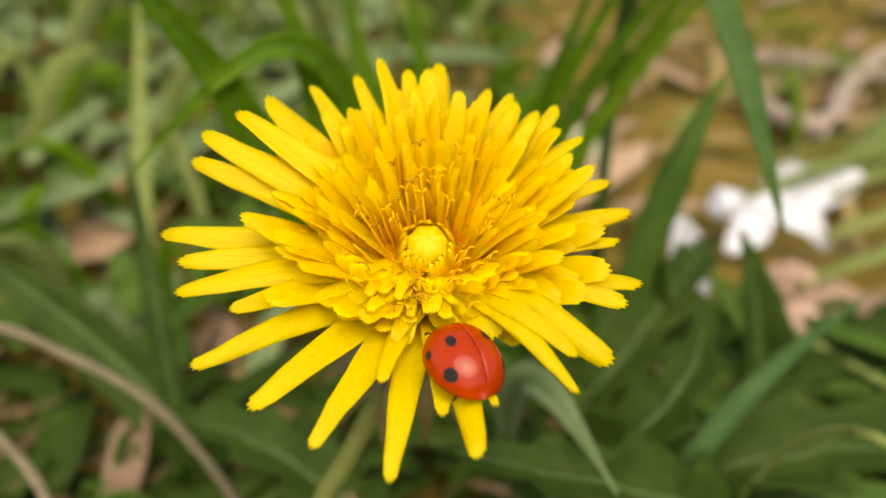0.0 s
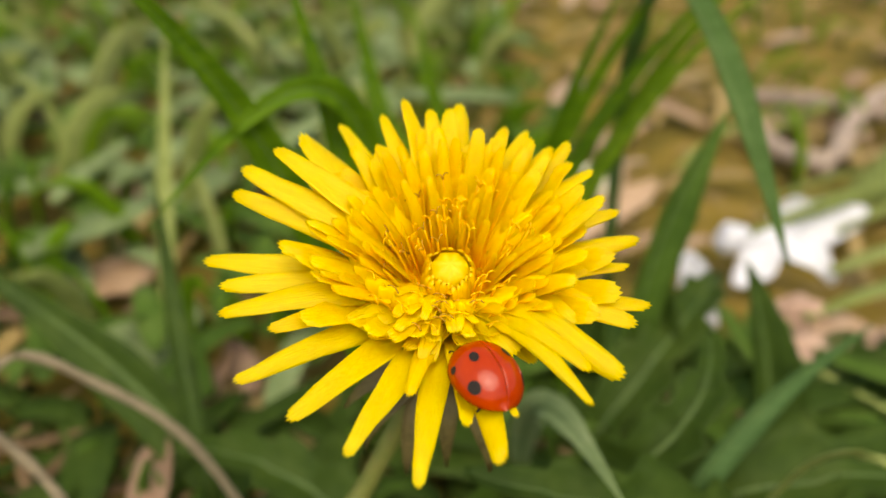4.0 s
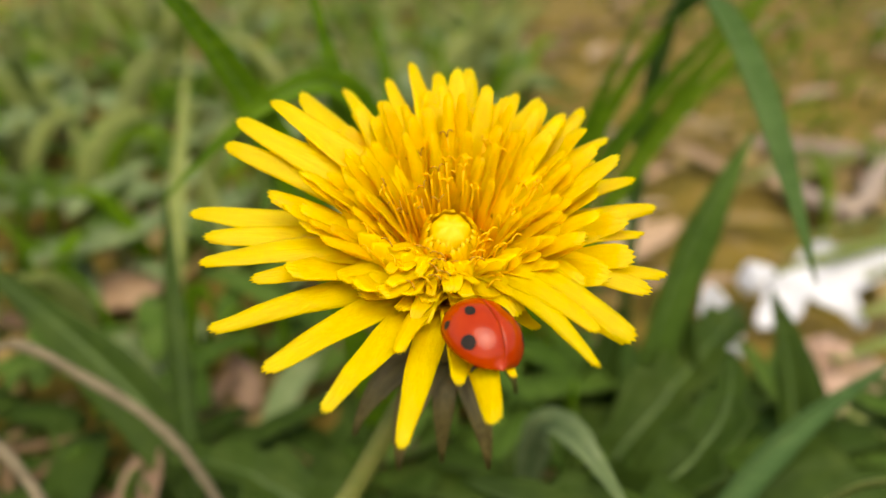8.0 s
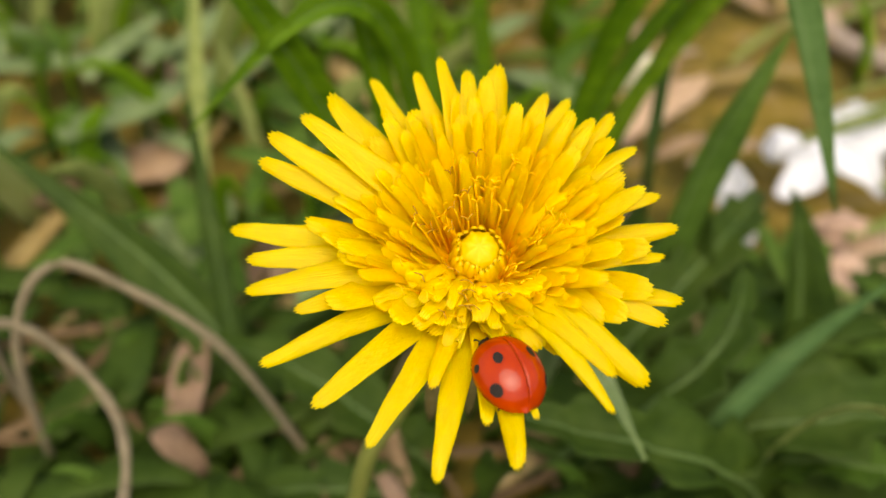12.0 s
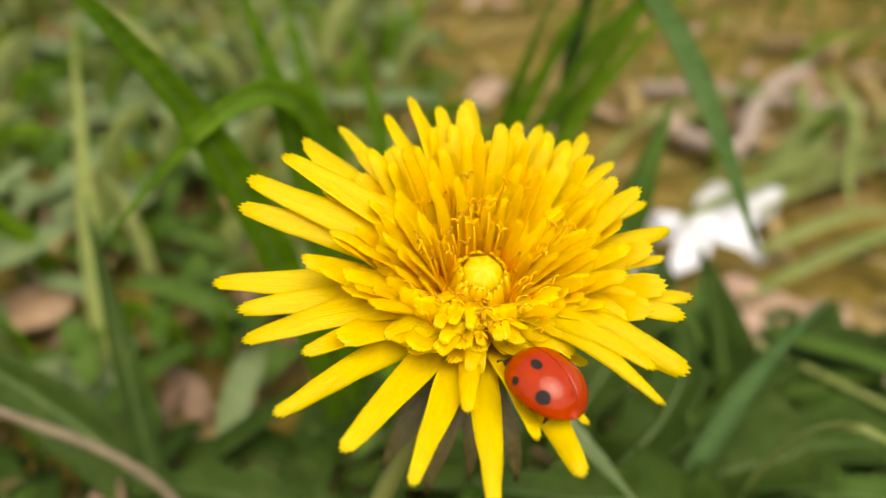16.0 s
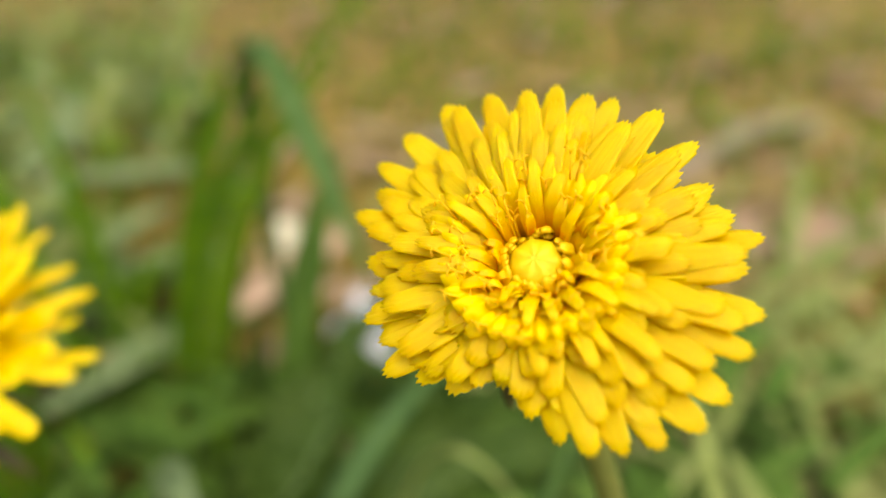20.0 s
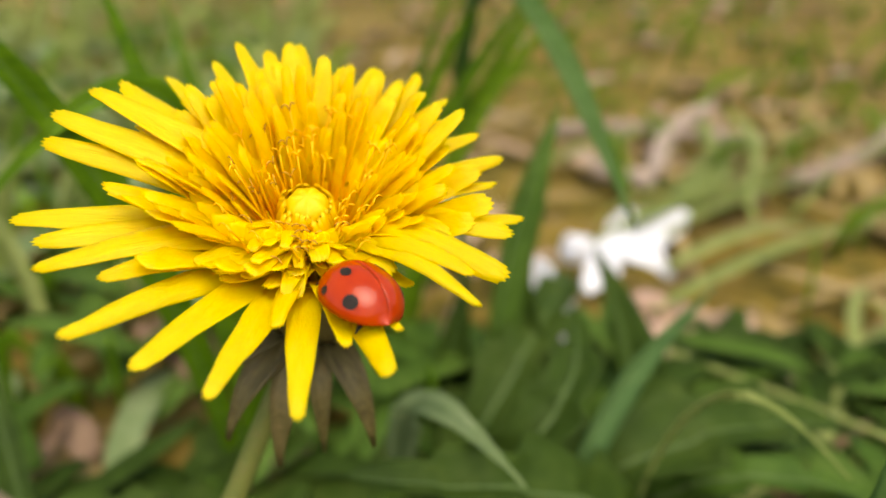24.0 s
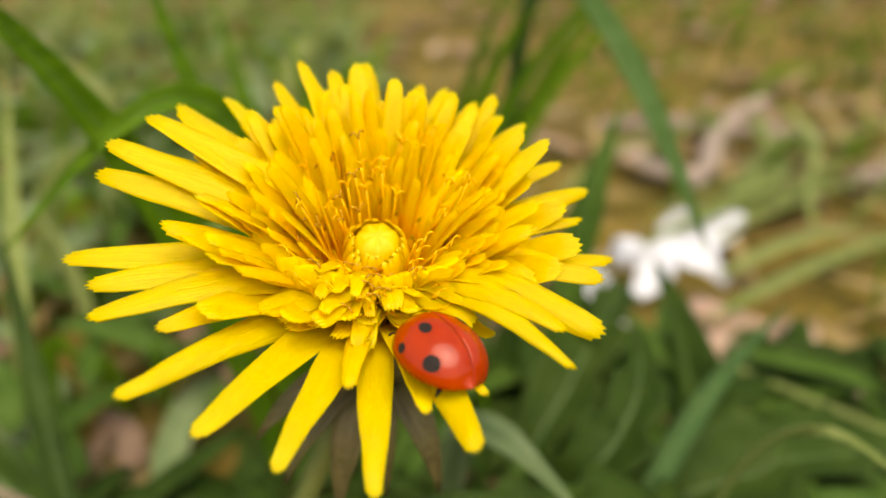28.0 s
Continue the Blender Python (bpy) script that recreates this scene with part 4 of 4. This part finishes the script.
# ---- scattered grass and litter ----
def scatter(name, label, category, count, seed, area, maker, material):
    rnd = random.Random(seed)
    verts, faces = [], []
    for _ in range(count):
        v, f = maker(rnd, area(rnd))
        base = len(verts)
        verts += v
        faces += [tuple(i + base for i in q) for q in f]
    ob = link_mesh(name, verts, faces, material)
    return tagged(ob, label, category, kind="stuff")


def field(x0, x1, y0, y1, keep_clear=True, near=8):
    """Picks spots, off the ground close before the flowers and round the white petals."""
    def pick(rnd):
        while True:
            x, y = rnd.uniform(x0, x1), rnd.uniform(y0, y1)
            if abs(x) < 9.5 and y < near or keep_clear and 3.2 < x < 13 and y < 22 or 5 < x < 13.5 and 15 < y < 21.5:
                continue
            return x, y
    return pick


def short_blade(lo, hi, w, lean):
    def make(rnd, at):
        x, y = at
        h, a = rnd.uniform(lo, hi), rnd.uniform(0, 2 * math.pi)
        dx, dy = math.cos(a) * lean * h * rnd.uniform(0.3, 1), math.sin(a) * lean * h * rnd.uniform(0.3, 1)
        sp = bezier(Vector((x, y, -0.4)) * CM, Vector((x, y, h * 0.6)) * CM, Vector((x + dx * 0.5, y + dy * 0.5, h)) * CM, Vector((x + dx, y + dy, h * rnd.uniform(0.6, 1.0))) * CM, 5)
        ww = w * rnd.uniform(0.6, 1.3) * CM
        return strap(sp, [ww * q for q in (0.7, 1, 1, 0.9, 0.6, 0.1)], up=(math.sin(a), -math.cos(a), 0.4), channel=0.25, thick=0.0002, across=2)
    return make


def lying(lo, hi, w, z0, z1, turn=(0, math.pi)):
    def make(rnd, at):
        x, y = at
        L, a, z = rnd.uniform(lo, hi), rnd.uniform(*turn), rnd.uniform(z0, z1)
        dx, dy = math.cos(a) * L / 2, math.sin(a) * L / 2
        b = rnd.uniform(-0.3, 0.3) * L
        sp = bezier(Vector((x - dx, y - dy, z)) * CM, Vector((x - dx * 0.4 - b * 0.5, y - dy * 0.4, z + 0.3)) * CM, Vector((x + dx * 0.4, y + dy * 0.4 + b, z + rnd.uniform(0, 0.5))) * CM, Vector((x + dx, y + dy, z + rnd.uniform(-0.2, 0.5))) * CM, 5)
        ww = w * rnd.uniform(0.5, 1.4) * CM
        return strap(sp, [ww * q for q in (0.5, 0.9, 1, 1, 0.8, 0.3)], up=(0, 0, 1), channel=0.3, thick=0.0003, across=2)
    return make


scatter("grass", "short green grass", "grass", 240, 11, field(-34, 3, 11, 60), short_blade(1.5, 4.2, 0.5, 0.9), GRASS)
scatter("grass", "sparse grey green grass", "grass", 320, 12, field(-36, 3, 14, 80), short_blade(2.0, 5.0, 0.8, 0.9), GRASS_PALE)
scatter("grass", "long pale grass lying over the litter", "grass", 55, 18, field(12, 34, 5, 30), lying(5, 12, 0.45, 0.2, 1.0, (0.2, 1.2)), GRASS_PALE)
scatter("straw", "pale straw lying over the litter", "litter", 36, 33, field(12, 34, 8, 34), lying(4, 10, 0.5, 0.0, 0.4, (0.2, 1.4)), STRAW)
scatter("grass", "sparse green grass among litter", "grass", 260, 19, field(11, 60, 6, 90), short_blade(1.2, 3.4, 0.4, 1.2), GRASS)
scatter("small_leaves", "low green weeds", "weeds", 240, 13, field(-30, 4, 12, 40), lying(1.5, 4.0, 0.6, 0.4, 1.8), FRESH)
scatter("small_leaves", "low grey green weeds", "weeds", 230, 23, field(-34, 3, 13, 60), lying(2.0, 5, 1.2, 0.6, 2.0), LEAF_UNDER)
scatter("small_leaves", "low green weeds between the litter", "weeds", 60, 24, field(4, 13, 8.5, 14, False), lying(1.0, 2.6, 0.6, 0.2, 1.0), LEAF)
scatter("small_leaves", "low dark green weeds round the stalks", "weeds", 330, 25, field(-14, 14, 2.0, 12, False, 1.5), lying(1.2, 3.2, 0.75, 0.1, 1.1), LEAF)
scatter("small_leaves", "low green shoots round the stalks", "weeds", 120, 26, field(-12, 14, 2.5, 11, False, 2), short_blade(0.8, 2.2, 0.4, 0.9), FRESH)
scatter("small_leaves", "fresh green weeds in the open beside the tall stalk", "weeds", 70, 35, field(7.5, 17, 2.5, 12, False, 1), lying(1.5, 3.5, 0.6, 0.5, 1.5), FRESH)
scatter("grass", "pale grass in the open beside the tall stalk", "grass", 70, 31, field(8, 19, 1.5, 13, False, 1), lying(3, 8, 0.3, 0.4, 1.5, (0.0, 2.4)), GRASS_PALE)
scatter("straw", "brown dead grass round the stalks", "litter", 150, 27, field(-14, 14, 2, 11, False, 2), lying(1.5, 4, 0.2, 0.1, 0.9), BROWN)
scatter("small_leaves", "low green weeds behind the flower", "weeds", 90, 28, field(-1, 8, 11, 15, False), lying(1.0, 2.6, 0.6, 0.2, 1.2), FRESH)
scatter("straw", "pale dry grass litter", "litter", 340, 14, field(-34, 60, 8, 90, False), lying(2, 7, 0.5, -0.1, 0.4), STRAW)
scatter("dry_leaves", "pinkish brown dry leaf litter", "litter", 120, 15, field(-34, 60, 20, 90, False), lying(2, 4, 1.2, -0.1, 0.2), DRYLEAF)


scatter("dry_leaves", "pale pinkish dry leaves behind the tuft", "litter", 14, 41, lambda rnd: (rnd.uniform(1.5, 9.0), rnd.uniform(17.5, 29.0)), lying(1.5, 3, 0.5, 0.0, 0.4, (0.3, 1.4)), DRYLEAF)


scatter("dry_leaves", "brown dead leaves under the weeds", "litter", 40, 43, field(-14, 5, 4, 18, False, 3), lying(1.2, 2.6, 0.6, 0.4, 1.1), LITTER)


def motions():
    """Nothing but the camera moves: its path is keyed above."""


motions()
